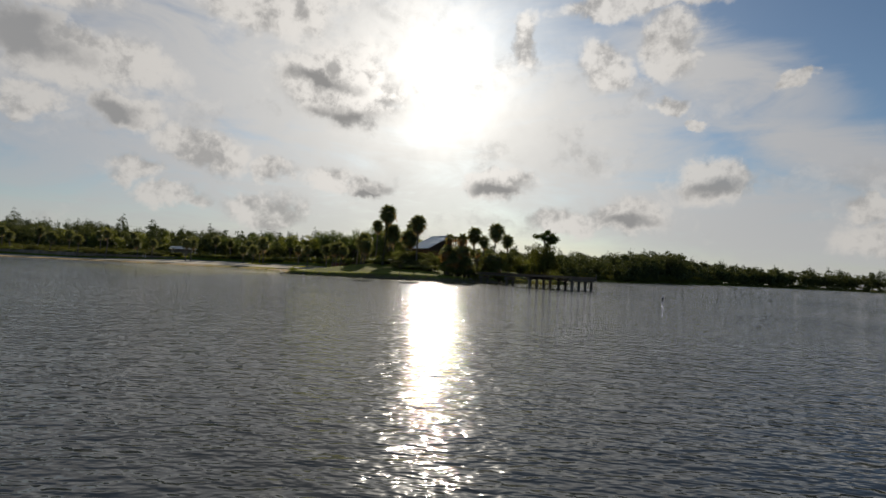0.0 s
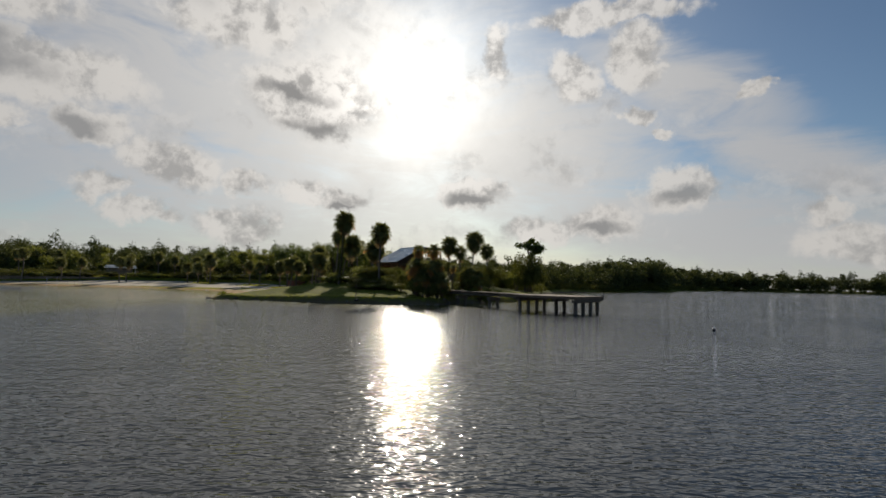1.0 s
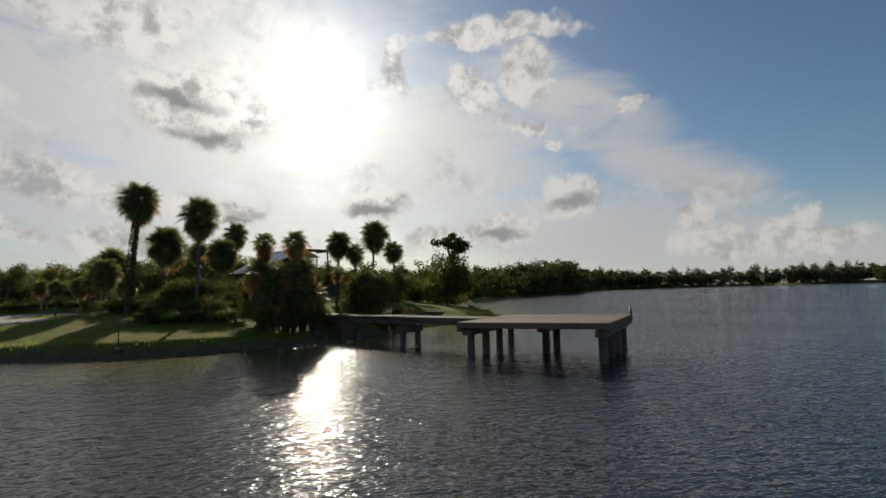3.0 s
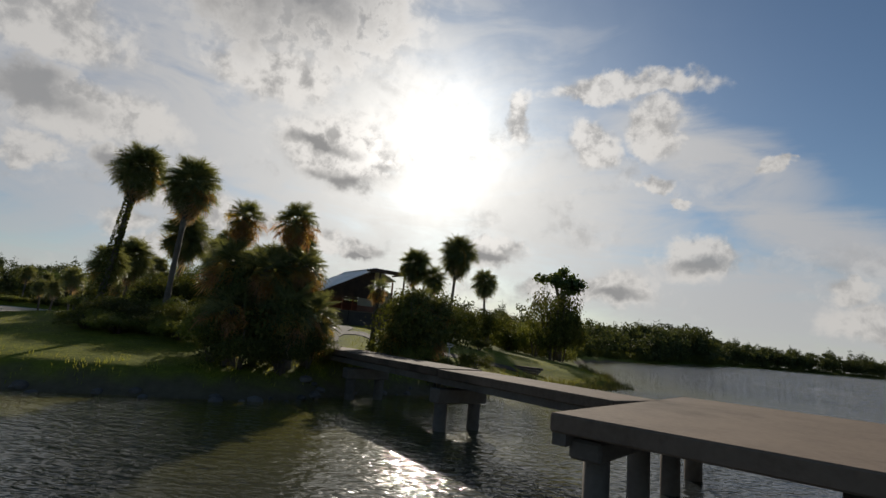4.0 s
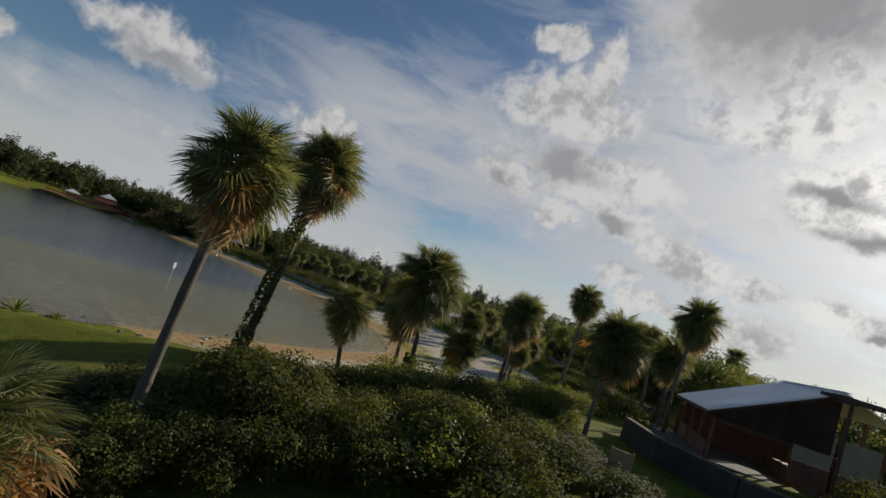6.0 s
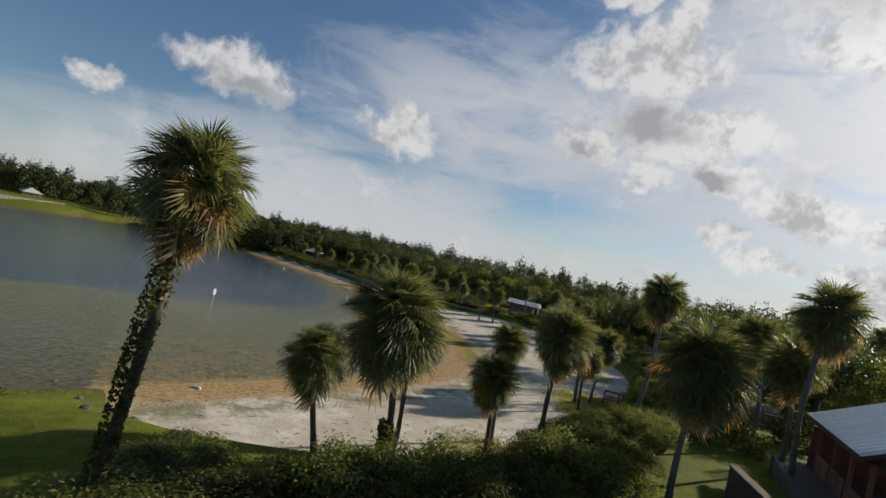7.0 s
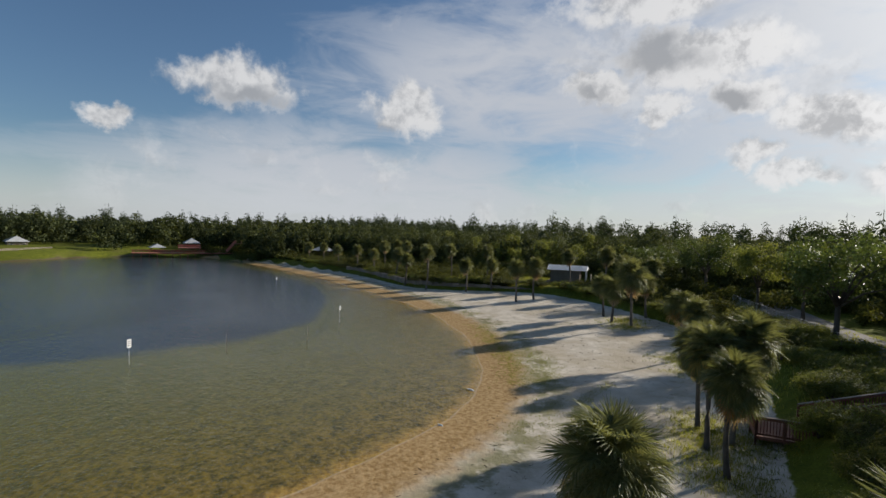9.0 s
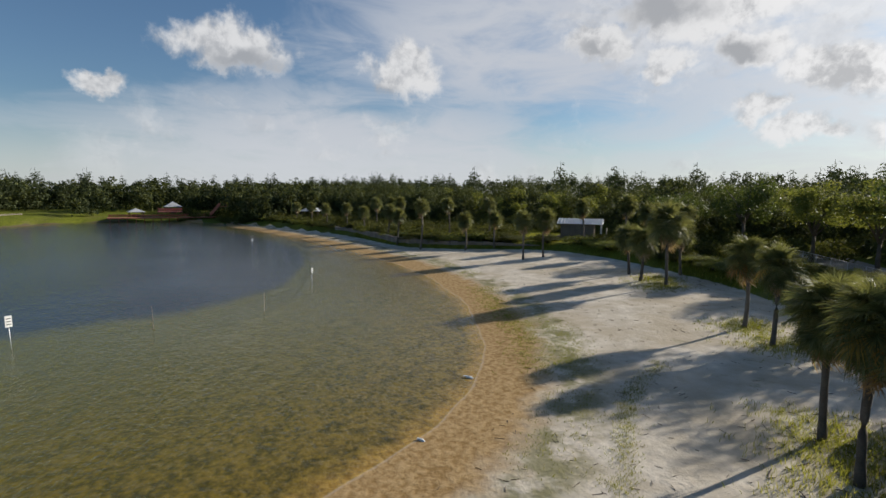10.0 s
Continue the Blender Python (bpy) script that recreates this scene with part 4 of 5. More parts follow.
def stems_mesh(seed, radius, tall):
    rng = np.random.default_rng(seed)
    bm = bmesh.new()
    for k in range(7):
        a, r = rng.uniform(0, 6.28), radius * rng.uniform(0.2, 0.7)
        tube(bm, [(0.1 * math.cos(a), 0.1 * math.sin(a), -0.15), (r * 0.5 * math.cos(a), r * 0.5 * math.sin(a), tall * 0.35), (r * math.cos(a), r * math.sin(a), tall * 0.75)], [0.05, 0.035, 0.012], 5)
    me = bpy.data.meshes.new("stem")
    bm.to_mesh(me)
    bm.free()
    me.materials.append(TRUNK)
    return me


SHRUBS = [(shrub_mesh(k, 1.6, 2.4, 7000, 0.115, SHRUB_LEAF if k != 2 else LIGHT_LEAF), stems_mesh(k, 1.6, 2.4)) for k in range(4)]


def shrub(x, y, wide, tall, kind, turn, label, group=""):
    ob = thing("shrub", (x, y, ground_z(x, y)), label, "shrub", group, turn)
    foliage, stems = SHRUBS[kind % 4]
    for me, name in ((stems, "stem"), (foliage, "foliage")):
        p = attach(new(name, me), ob)
        p.scale = (wide / 1.6, wide / 1.6, tall / 2.4)
    return ob


rng = np.random.default_rng(5)
for n in range(150):
    x, y = rng.uniform(-28.5, -15.4), rng.uniform(21.0, 45.0)
    if (y > 40 and x > -21.0) or (y > 29.5 and x < -24.6) or (y < 33 and x > -17.9) or (y < 29.0 and x < -22.5) or y < 21.4 + 0.25 * max(0, -21 - x) or reach(SANDS, np.array([x]), np.array([y]))[0] > -1.6:
        continue
    shrub(x, y, rng.uniform(1.3, 2.7), rng.uniform(1.2, 2.9) * (0.55 if y < 25.0 or (x < -22.0 and y < 31.0) else 1.0), 2 if n % 9 == 0 else n, n * 67, "dense dark green shrub in the thicket behind the fence", "thicket on the peninsula")
for n in range(9):
    x = -22.0 + 0.72 * n
    shrub(x, 21.0 + rng.normal(0, 0.5) - 0.12 * n, rng.uniform(0.9, 1.5), rng.uniform(0.8, 1.3), 2 if n % 2 else n, n * 51, "bright green shrub at the edge of the lawn", "thicket on the peninsula")
for n in range(34):
    s = n / 33
    x, y = -27.5 - 9.5 * s + rng.normal(0, 1.2), 46.0 + 22.0 * s + rng.normal(0, 1.5)
    if reach(SANDS, np.array([x]), np.array([y]))[0] > -1.2:
        x += 4.6
    shrub(x, y, rng.uniform(1.2, 2.0), rng.uniform(1.2, 2.3), 2 if n % 3 == 0 else n, n * 43, "green coastal shrub beside the beach", "shrubs behind the beach")
for n in range(130):
    k = n % (len(SAND_EDGE) - 13)
    a, b = np.array(SAND_EDGE[k + 12]), np.array(SAND_EDGE[k + 13])
    p = a + (b - a) * rng.random()
    out = np.array([-(b - a)[1], (b - a)[0]])
    out = -out / np.linalg.norm(out)
    p = p + out * (rng.uniform(1.6, 9.0) if p[0] > -66 else rng.uniform(1.8, 4.5))
    shrub(p[0], p[1], rng.uniform(1.3, 2.3), rng.uniform(0.9, 1.7) * (1.25 if p[0] > -62 else 0.9), 2 if n % 4 == 0 or p[0] > -60 and n % 3 else n, n * 37, "low green hedge shrub along the back of the beach", "hedge behind the beach")


for n in range(44):
    x, y = rng.uniform(-36.0, -23.0), rng.uniform(44.0, 60.0)
    if reach(SANDS, np.array([x]), np.array([y]))[0] > -1.4 or x > -35.0 + 0.9 * (60.0 - y):
        continue
    shrub(x, y, rng.uniform(1.1, 1.8), rng.uniform(1.3, 2.4), 2, n * 53, "bright yellow-green shrub between palms and boardwalk", "shrubs behind the beach")


def thicket_palm(x, y, h, size, live, dead, seed, low, yellow_label=""):
    return palm(x, y, (x + 0.1, y - 0.1), h, size, live, dead, seed, 0.16, None, low, yellow_label or "young fan palm with drooping dry leaves in a dense clump", "palm clump beside the walkway", 0.75)


for n, (x, y, h, size, live, dead) in enumerate([
        (-11.9, 18.0, 7.2, 0.8, 26, 14), (-14.0, 17.6, 7.1, 0.72, 24, 14), (-11.2, 17.3, 5.2, 0.8, 24, 14), (-12.4, 16.6, 4.8, 1.0, 30, 14),
        (-11.4, 18.9, 5.2, 0.8, 24, 12), (-13.7, 18.6, 4.6, 1.1, 32, 10), (-10.7, 18.1, 3.2, 1.0, 26, 8), (-13.2, 16.0, 3.1, 1.0, 26, 6),
        (-11.2, 16.5, 3.4, 1.0, 26, 10), (-14.2, 17.2, 5.0, 1.0, 26, 8), (-14.5, 20.0, 4.6, 1.0, 28, 12)]):
    thicket_palm(x, y, h, size, live, dead + 8, 300 + n, -62)
for n, (x, y, h, size, live, dead) in enumerate([
        (-6.3, 24.0, 4.6, 0.75, 30, 8), (-5.2, 24.7, 4.2, 0.75, 28, 6), (-7.0, 24.8, 4.1, 0.75, 28, 4), (-5.6, 23.2, 2.8, 0.9, 30, 2), (-7.2, 23.6, 2.7, 0.85, 28, 0), (-8.7, 25.0, 5.2, 0.55, 16, 2)]):
    thicket_palm(x, y, h, size, live, dead, 320 + n, -75)
for n, (x, y, h) in enumerate([(-18.2, 22.4, 1.5), (-18.0, 24.4, 1.8), (-18.8, 23.4, 1.7), (-18.0, 26.4, 2.1), (-17.6, 29.0, 2.0)]):
    shrub(x, y, 1.4, h, n, n * 83, "dense dark green shrub in the thicket behind the fence", "thicket on the peninsula")
shrub(-12.4, 17.4, 2.3, 4.4, 0, 20, "dark shrub filling the palm clump")
for n, (x, y, w, h) in enumerate([(-12.6, 15.7, 1.5, 2.0), (-11.2, 16.3, 1.3, 1.9), (-13.9, 16.3, 1.4, 2.1), (-10.5, 17.8, 1.1, 1.7), (-14.3, 18.0, 1.5, 2.4), (-4.9, 22.4, 1.2, 1.7), (-6.3, 22.6, 1.2, 1.8), (-3.9, 24.0, 1.1, 1.7), (-6.9, 24.6, 1.3, 2.0)]):
    shrub(x, y, w, h, n, 40 * n, "dark shrub filling the foot of the palm clump", "shrubs under the palm clumps")
shrub(-6.1, 24.2, 2.7, 4.6, 1, 70, "dark shrub filling the palm clump")
for n, (x, y, w, h) in enumerate([(9.3, 57.0, 3.5, 9.6), (10.6, 58.0, 2.8, 6.6), (7.2, 57.5, 2.5, 4.2), (-3.5, 47.0, 2.8, 3.6), (1.0, 53.0, 3.4, 4.6), (-8.5, 52.5, 2.8, 4.0), (5.0, 62.0, 3.6, 4.6), (-1.0, 41.5, 1.1, 1.2), (-2.6, 27.6, 1.2, 1.3)]):
    shrub(x, y, w, h, n, n * 61, "dense dark green shrub near the lawn's end")


def tree_mesh(seed, height, spread_r, count, leaf, crown_low=0.35):
    """Trunk, limbs and a crown of leaf clumps, as two meshes."""
    rng = np.random.default_rng(seed)
    bm = bmesh.new()
    fork = height * crown_low
    tube(bm, [(0, 0, -0.2), (0.08, 0.05, fork * 0.5), (0.1, 0, fork)], [height * 0.03, height * 0.022, height * 0.019], 8)
    mids, radii = [], []
    for k in range(11):
        a, r = k * 2.4 + rng.normal(0, 0.3), spread_r * rng.uniform(0.3, 0.85)
        z = height * rng.uniform(0.5, 0.86)
        tip = (r * math.cos(a), r * math.sin(a), z)
        bend = (tip[0] * 0.45, tip[1] * 0.45, fork + (z - fork) * 0.6)
        tube(bm, [(0.1, 0, fork * 0.95), bend, tip], [height * 0.012, height * 0.008, height * 0.003], 5)
        for q in range(3):
            mids.append(np.array(tip) + rng.normal(0, 0.22 * spread_r, 3) * (1, 1, 0.6))
            radii.append(spread_r * rng.uniform(0.2, 0.36))
    v, f = clumps(rng, np.array(mids), np.array(radii), count, leaf, leaf * 0.6, 0.75)
    me = bpy.data.meshes.new("trunk")
    bm.to_mesh(me)
    bm.free()
    me.materials.append(TRUNK)
    return me, v, f


def tree_kind(seed, height, spread_r, count, leaf, mat, low=0.35):
    wood, v, f = tree_mesh(seed, height, spread_r, count, leaf, low)
    return wood, mesh_of("crown", v, f, mat)


OAKS = [tree_kind(1, 9.5, 4.6, 9000, 0.24, OAK_LEAF), tree_kind(2, 8.5, 4.2, 8500, 0.24, OAK_LEAF), tree_kind(3, 8.0, 3.6, 7500, 0.24, LIGHT_LEAF)]
SCRAGGY = tree_kind(9, 7.5, 1.35, 2600, 0.24, OAK_LEAF, 0.5)


def tree(x, y, kind, scale, turn, label, group=""):
    ob = thing("tree", (x, y, ground_z(x, y)), label, "tree", group, turn)
    for me, name in zip(kind, ("trunk", "crown")):
        p = attach(new(name, me), ob)
        p.scale = (scale, scale, scale)
    return ob


tree(10.9, 61.2, SCRAGGY, 1.85, 40, "thin scraggy tree with sparse leaf clusters")
for n, (x, y, s) in enumerate([(-51.0, 92.0, 1.15), (-44.0, 97.0, 1.2), (-60.0, 104.0, 1.1), (-37.0, 88.0, 1.25), (-48.0, 107.0, 1.3), (-68.0, 108.0, 1.1), (-31.0, 80.0, 1.1), (-35.0, 102.0, 1.3), (-24.0, 76.0, 1.0), (-80.0, 114.0, 1.1), (-92.0, 116.0, 1.0)]):
    tree(x, y, OAKS[n % 3], s, n * 71, "broad-crowned green tree beside the road", "trees behind the beach")

# ---- woodland all round ----


def pine_proto(seed, height):
    rng = np.random.default_rng(seed)
    v, f = [], []
    k = 18
    z = height * np.sort(rng.uniform(0.4, 0.97, k))
    a = rng.uniform(0, 6.28, k)
    r = (height - z) * 0.22 + 0.5
    mids = np.stack([np.cos(a) * r * 0.8, np.sin(a) * r * 0.8, z], -1)
    v, f = clumps(rng, mids, 0.75 + r * 0.4, 330, 0.9, 0.36, 0.7)
    t = np.array([(-0.14, 0, 0), (0.14, 0, 0), (0.05, 0, height), (-0.05, 0, height), (0, -0.14, 0), (0, 0.14, 0), (0, 0.05, height), (0, -0.05, height)])
    return np.concatenate([v, t]), np.concatenate([f, np.array([(0, 1, 2, 3), (4, 5, 6, 7)]) + len(v)])


def broad_proto(seed, height, spread_r, count, leaf):
    rng = np.random.default_rng(seed)
    k = 20
    a, r = rng.uniform(0, 6.28, k), spread_r * np.sqrt(rng.uniform(0, 1, k)) * 0.8
    mids = np.stack([np.cos(a) * r, np.sin(a) * r, height * rng.uniform(0.14, 0.88, k) * (1 - 0.3 * (r / spread_r) ** 2)], -1)
    v, f = clumps(rng, mids, spread_r * rng.uniform(0.26, 0.44, k), count, leaf, leaf * 0.7, 0.85)
    t = np.array([(-0.15, 0, 0), (0.15, 0, 0), (0.1, 0, height * 0.6), (-0.1, 0, height * 0.6)])
    return np.concatenate([v, t]), np.concatenate([f, np.array([(0, 1, 2, 3)]) + len(v)])


def woodland(name, places, protos, mat, label, seed):
    rng = np.random.default_rng(seed)
    verts, faces, base = [], [], 0
    zs = terrain(places[:, 0], places[:, 1])[0]
    for n, (p, z) in enumerate(zip(places, zs)):
        v, f = protos[int(rng.integers(0, len(protos)))]
        a, s = rng.uniform(0, 6.28), rng.uniform(0.78, 1.15) * np.interp(p[0], [-260, -215, -175, -135, 0, 30, 60, 110, 150], [0.86, 0.82, 0.84, 0.84, 0.72, 0.68, 0.85, 1.2, 1.45])
        c, d = math.cos(a) * s, math.sin(a) * s
        moved = np.stack([v[:, 0] * c - v[:, 1] * d + p[0], v[:, 0] * d + v[:, 1] * c + p[1], v[:, 2] * s + z - 0.1], -1)
        verts.append(moved)
        faces.append(f + base)
        base += len(v)
    return tagged(new(name, mesh_of(name, np.concatenate(verts), np.concatenate(faces), mat)), label, "woodland", kind="stuff")


def strewn(seed, count, x0, x1, y0, y1, keep):
    rng = np.random.default_rng(seed)
    p = np.stack([rng.uniform(x0, x1, count), rng.uniform(y0, y1, count)], -1)
    shore = terrain(p[:, 0], p[:, 1])[1]
    return p[keep(p[:, 0], p[:, 1], shore)]


NEAR_BROAD = [broad_proto(k, 9.8 + 1.1 * k, 4.6 + 0.3 * k, 1150, 0.6) for k in range(4)]
PALE_BROAD = [broad_proto(50 + k, 10.0 + 1.0 * k, 3.8, 1500, 0.5) for k in range(2)]
FAR_BROAD = [broad_proto(10 + k, 10.6 + 1.2 * k, 5.0, 430, 1.05) for k in range(4)]
PINES = [pine_proto(k, 13.2 + 1.3 * k) for k in range(4)]
BUSHES = [broad_proto(30 + k, 2.4 + 0.5 * k, 2.4, 420, 0.4) for k in range(3)]
LOW_BUSHES = [broad_proto(40 + k, 1.5 + 0.3 * k, 2.5, 420, 0.34) for k in range(3)]


def woods_edge(x):
    """How far north the woodland behind the beach begins."""
    return np.interp(x, [-330, -260, -200, -150, -125, -100, -85, -60, -40, -10, 30], [62, 70, 84, 100, 112, 122, 121, 117, 112, 100, 98])


behind = strewn(1, 3900, -330, 30, 66, 190, lambda x, y, d: (d > 20) & (y > woods_edge(x)) & (y < woods_edge(x) + 45))
woodland("woodland", behind[:560], NEAR_BROAD, FAR_LEAF, "dense dark green broadleaf woodland behind the beach", 1)
woodland("woodland", behind[560:650], PALE_BROAD, LIGHT_LEAF, "lighter green broadleaf trees at the edge of the woodland", 11)
pines = strewn(2, 3000, -420, 120, 110, 330, lambda x, y, d: (d > 50) & (y > woods_edge(x) + 22) & (y < woods_edge(x) + 130))
woodland("pine_wood", pines[:620], PINES, NEEDLE, "tall dark pines standing above the woodland", 2)
west_wood = strewn(3, 3600, -390, -190, -260, 110, lambda x, y, d: (d > 7) & (d < 75) & ~((x > -270) & (y > -50) & (y < 8) & (d < 34)) & ~((y > 16) & (y < 50) & (d < 15)))
woodland("woodland", west_wood[:560], FAR_BROAD, FAR_LEAF, "dark woodland on the far west shore", 3)
west_pine = strewn(4, 1500, -430, -220, -300, 160, lambda x, y, d: (d > 40) & (d < 120))
woodland("pine_wood", west_pine[:300], PINES, NEEDLE, "far dark pines on the west shore", 4)
east_wood = strewn(5, 9000, -40, 760, 60, 640, lambda x, y, d: (d > 7) & (d < 60) & ((x > 18) | (y > 98)))
woodland("woodland", east_wood[:800], FAR_BROAD, FAR_LEAF, "dark woodland along the far east shore", 5)
east_pine = strewn(6, 5000, -20, 760, 90, 640, lambda x, y, d: (d > 18) & (d < 80))
woodland("pine_wood", east_pine[:260], PINES, NEEDLE, "scattered pines above the far east shore", 6)
east_bank = strewn(18, 9000, 90, 760, 60, 640, lambda x, y, d: (d > 1.5) & (d < 14))
woodland("undergrowth", east_bank[:420], BUSHES, SHRUB_LEAF, "green undergrowth along the far east shore", 18)
south_wood = strewn(7, 7000, -420, 760, -640, 120, lambda x, y, d: (d > 6) & (d < 50) & (y < -60))
woodland("woodland", south_wood[:520], FAR_BROAD, FAR_LEAF, "dark woodland on the south shore", 7)
near_east = strewn(14, 5200, 4, 150, 62, 280, lambda x, y, d: (d > 1.5) & (d < 16))
woodland("undergrowth", near_east[:330], BUSHES, SHRUB_LEAF, "green undergrowth along the east shore", 14)
woodland("woodland", near_east[330:][near_east[330:, 1] > 125][:70], FAR_BROAD, FAR_LEAF, "broadleaf trees along the near east shore", 15)
west_bush = strewn(16, 3000, -290, -190, -120, 70, lambda x, y, d: (d > 3) & (d < 14) & ~((y > -50) & (y < 40)))
woodland("undergrowth", west_bush[:120], BUSHES, SHRUB_LEAF, "green undergrowth along the west shore", 16)
edge_bush = strewn(8, 4000, -330, 60, 60, 130, lambda x, y, d: (d > 12) & (y > woods_edge(x) - 9) & (y < woods_edge(x) + 4) & ~((abs(x + 104) < 11) & (y < 115)))
woodland("undergrowth", edge_bush[:300], BUSHES, SHRUB_LEAF, "green undergrowth at the edge of the woodland", 8)
belt = strewn(17, 5200, -205, -44, 60, 122, lambda x, y, d: (d > 8) & (reach(SANDS, x, y) < -3.2) & (y < woods_edge(x)) & (x < -60 + (95 - y)) & ~((abs(x + 103) < 8) & (abs(y - 102) < 9)))
woodland("undergrowth", belt[:430], LOW_BUSHES, SHRUB_LEAF, "dense low green undergrowth behind the beach", 17)
mound_bush = strewn(9, 900, -30, 14, 58, 98, lambda x, y, d: (d > 3) & ~((abs(x + 15) < 12) & (y < 72)))
woodland("undergrowth", mound_bush[:90], BUSHES, SHRUB_LEAF, "green undergrowth behind the pavilion", 9)

# ---- buildings round the lake ----


def hip_roof(bm, wide, deep, low, high, ridge, over=0.5):
    """A hipped roof over a rectangle, with a ridge of the given length along x."""
    w, d = wide / 2 + over, deep / 2 + over
    v = [bm.verts.new(p) for p in ((-w, -d, low), (w, -d, low), (w, d, low), (-w, d, low), (-ridge / 2, 0, high), (ridge / 2, 0, high))]
    for face in ((0, 1, 5, 4), (1, 2, 5), (2, 3, 4, 5), (3, 0, 4), (3, 2, 1, 0)):
        bm.faces.new([v[k] for k in face])
    return bm


def bathhouse():
    ob = thing("bathhouse", (-104.2, 105.4, ground_z(-104.2, 105.4)), "grey block bathhouse with ribbed pale metal roof", "building", turn=44)
    wide, deep, wall = 5.6, 3.6, 2.5
    part("wall", boxes(((0, 0, wall / 2), (wide, deep, wall))), BLOCK, ob)
    part("slab", boxes(((0.6, 0, 0.06), (wide + 3.0, deep + 1.6, 0.14))), CONCRETE, ob)
    bm = bmesh.new()
    v = [bm.verts.new(p) for p in ((-wide / 2 - 0.6, -deep / 2 - 0.7, wall), (wide / 2 + 1.4, -deep / 2 - 0.7, wall), (wide / 2 + 1.4, 0, wall + 0.85), (-wide / 2 - 0.6, 0, wall + 0.85),
                                   (wide / 2 + 1.4, deep / 2 + 0.7, wall), (-wide / 2 - 0.6, deep / 2 + 0.7, wall))]
    bm.faces.new((v[0], v[1], v[2], v[3]))
    bm.faces.new((v[3], v[2], v[4], v[5]))
    bm.faces.new((v[1], v[4], v[2]))
    bm.faces.new((v[0], v[3], v[5]))
    bmesh.ops.solidify(bm, geom=bm.faces[:], thickness=0.12)
    roof = part("roof", bm, PALE_ROOF, ob, "ribbed pale grey metal roof")
    for k in range(15):
        x = -wide / 2 - 0.5 + k * (wide + 1.8) / 14
        part("seam", beam(bmesh.new(), (x, -deep / 2 - 0.7, wall + 0.05), (x, 0, wall + 0.9), 0.06, 0.07), PALE_ROOF, roof)
    for y in (-deep / 2 + 0.2, deep / 2 - 0.2):
        part("post", boxes(((wide / 2 + 1.1, y, wall / 2), (0.16, 0.16, wall))), WHITE_PAINT, ob)
    part("screen_wall", boxes(((wide / 2 + 2.0, -0.5, 0.9), (0.15, 2.0, 1.8))), CREAM, ob)
    part("door", boxes(((wide / 2 + 0.03, 0.4, 1.05), (0.06, 1.0, 2.1))), DARK_WOOD, ob)
    return ob


bathhouse()


def kiosk(x, y, z, wide, deep, wall, roof_high, turn, label):
    """A small open shelter with a pale hipped roof on corner posts."""
    ob = thing("shelter", (x, y, z), label, "shelter", "shelters round the lake", turn)
    part("roof", hip_roof(bmesh.new(), wide, deep, wall, roof_high, wide * 0.25), HUT_ROOF, ob)
    for px in (-wide / 2 + 0.2, wide / 2 - 0.2):
        for py in (-deep / 2 + 0.2, deep / 2 - 0.2):
            part("post", boxes(((px, py, wall / 2), (0.2, 0.2, wall))), DARK_WOOD, ob)
    part("counter", boxes(((0, 0, 0.5), (wide * 0.6, deep * 0.5, 1.0))), DARK_WOOD, ob)
    return ob


kiosk(-186.4, 75.8, ground_z(-186.4, 75.8), 5.2, 4.0, 2.2, 3.5, 60, "pale-roofed picnic shelter among shrubs behind the beach")
kiosk(-222.5, 27.7, 1.2, 4.8, 4.0, 1.9, 3.1, 10, "small pale-roofed shelter on the red deck by the water")
kiosk(-223.0, 38.2, 2.6, 5.6, 4.4, 2.1, 3.8, 5, "pale-roofed shelter on a raised red deck")
kiosk(84.0, 205.0, ground_z(84.0, 205.0), 6.0, 4.6, 2.6, 4.4, 20, "small pale-roofed shelter on the far east shore")


def house():
    x, y = -242.0, -15.0
    ob = thing("house", (x, y, ground_z(x, y) - 1.2), "low house with pale roof beyond the grassy bank", "house", turn=20)
    part("wall", boxes(((0, 0, 1.6), (9, 7, 3.2))), BLOCK, ob)
    part("roof", hip_roof(bmesh.new(), 9, 7, 3.1, 5.6, 4.0, 0.8), HUT_ROOF, ob)
    part("door", boxes(((4.54, 0, 1.05), (0.08, 1.0, 2.1))), DARK_WOOD, ob)
    for py in (-2.2, 2.2):
        window = part("window", boxes(((4.53, py, 1.7), (0.06, 1.3, 1.1))), WHITE_PAINT, ob)
        part("pane", boxes(((4.57, py, 1.7), (0.03, 1.1, 0.9))), DARK_PLASTIC, window)
    ob.scale = (0.75, 0.75, 0.75)
    return ob


house()


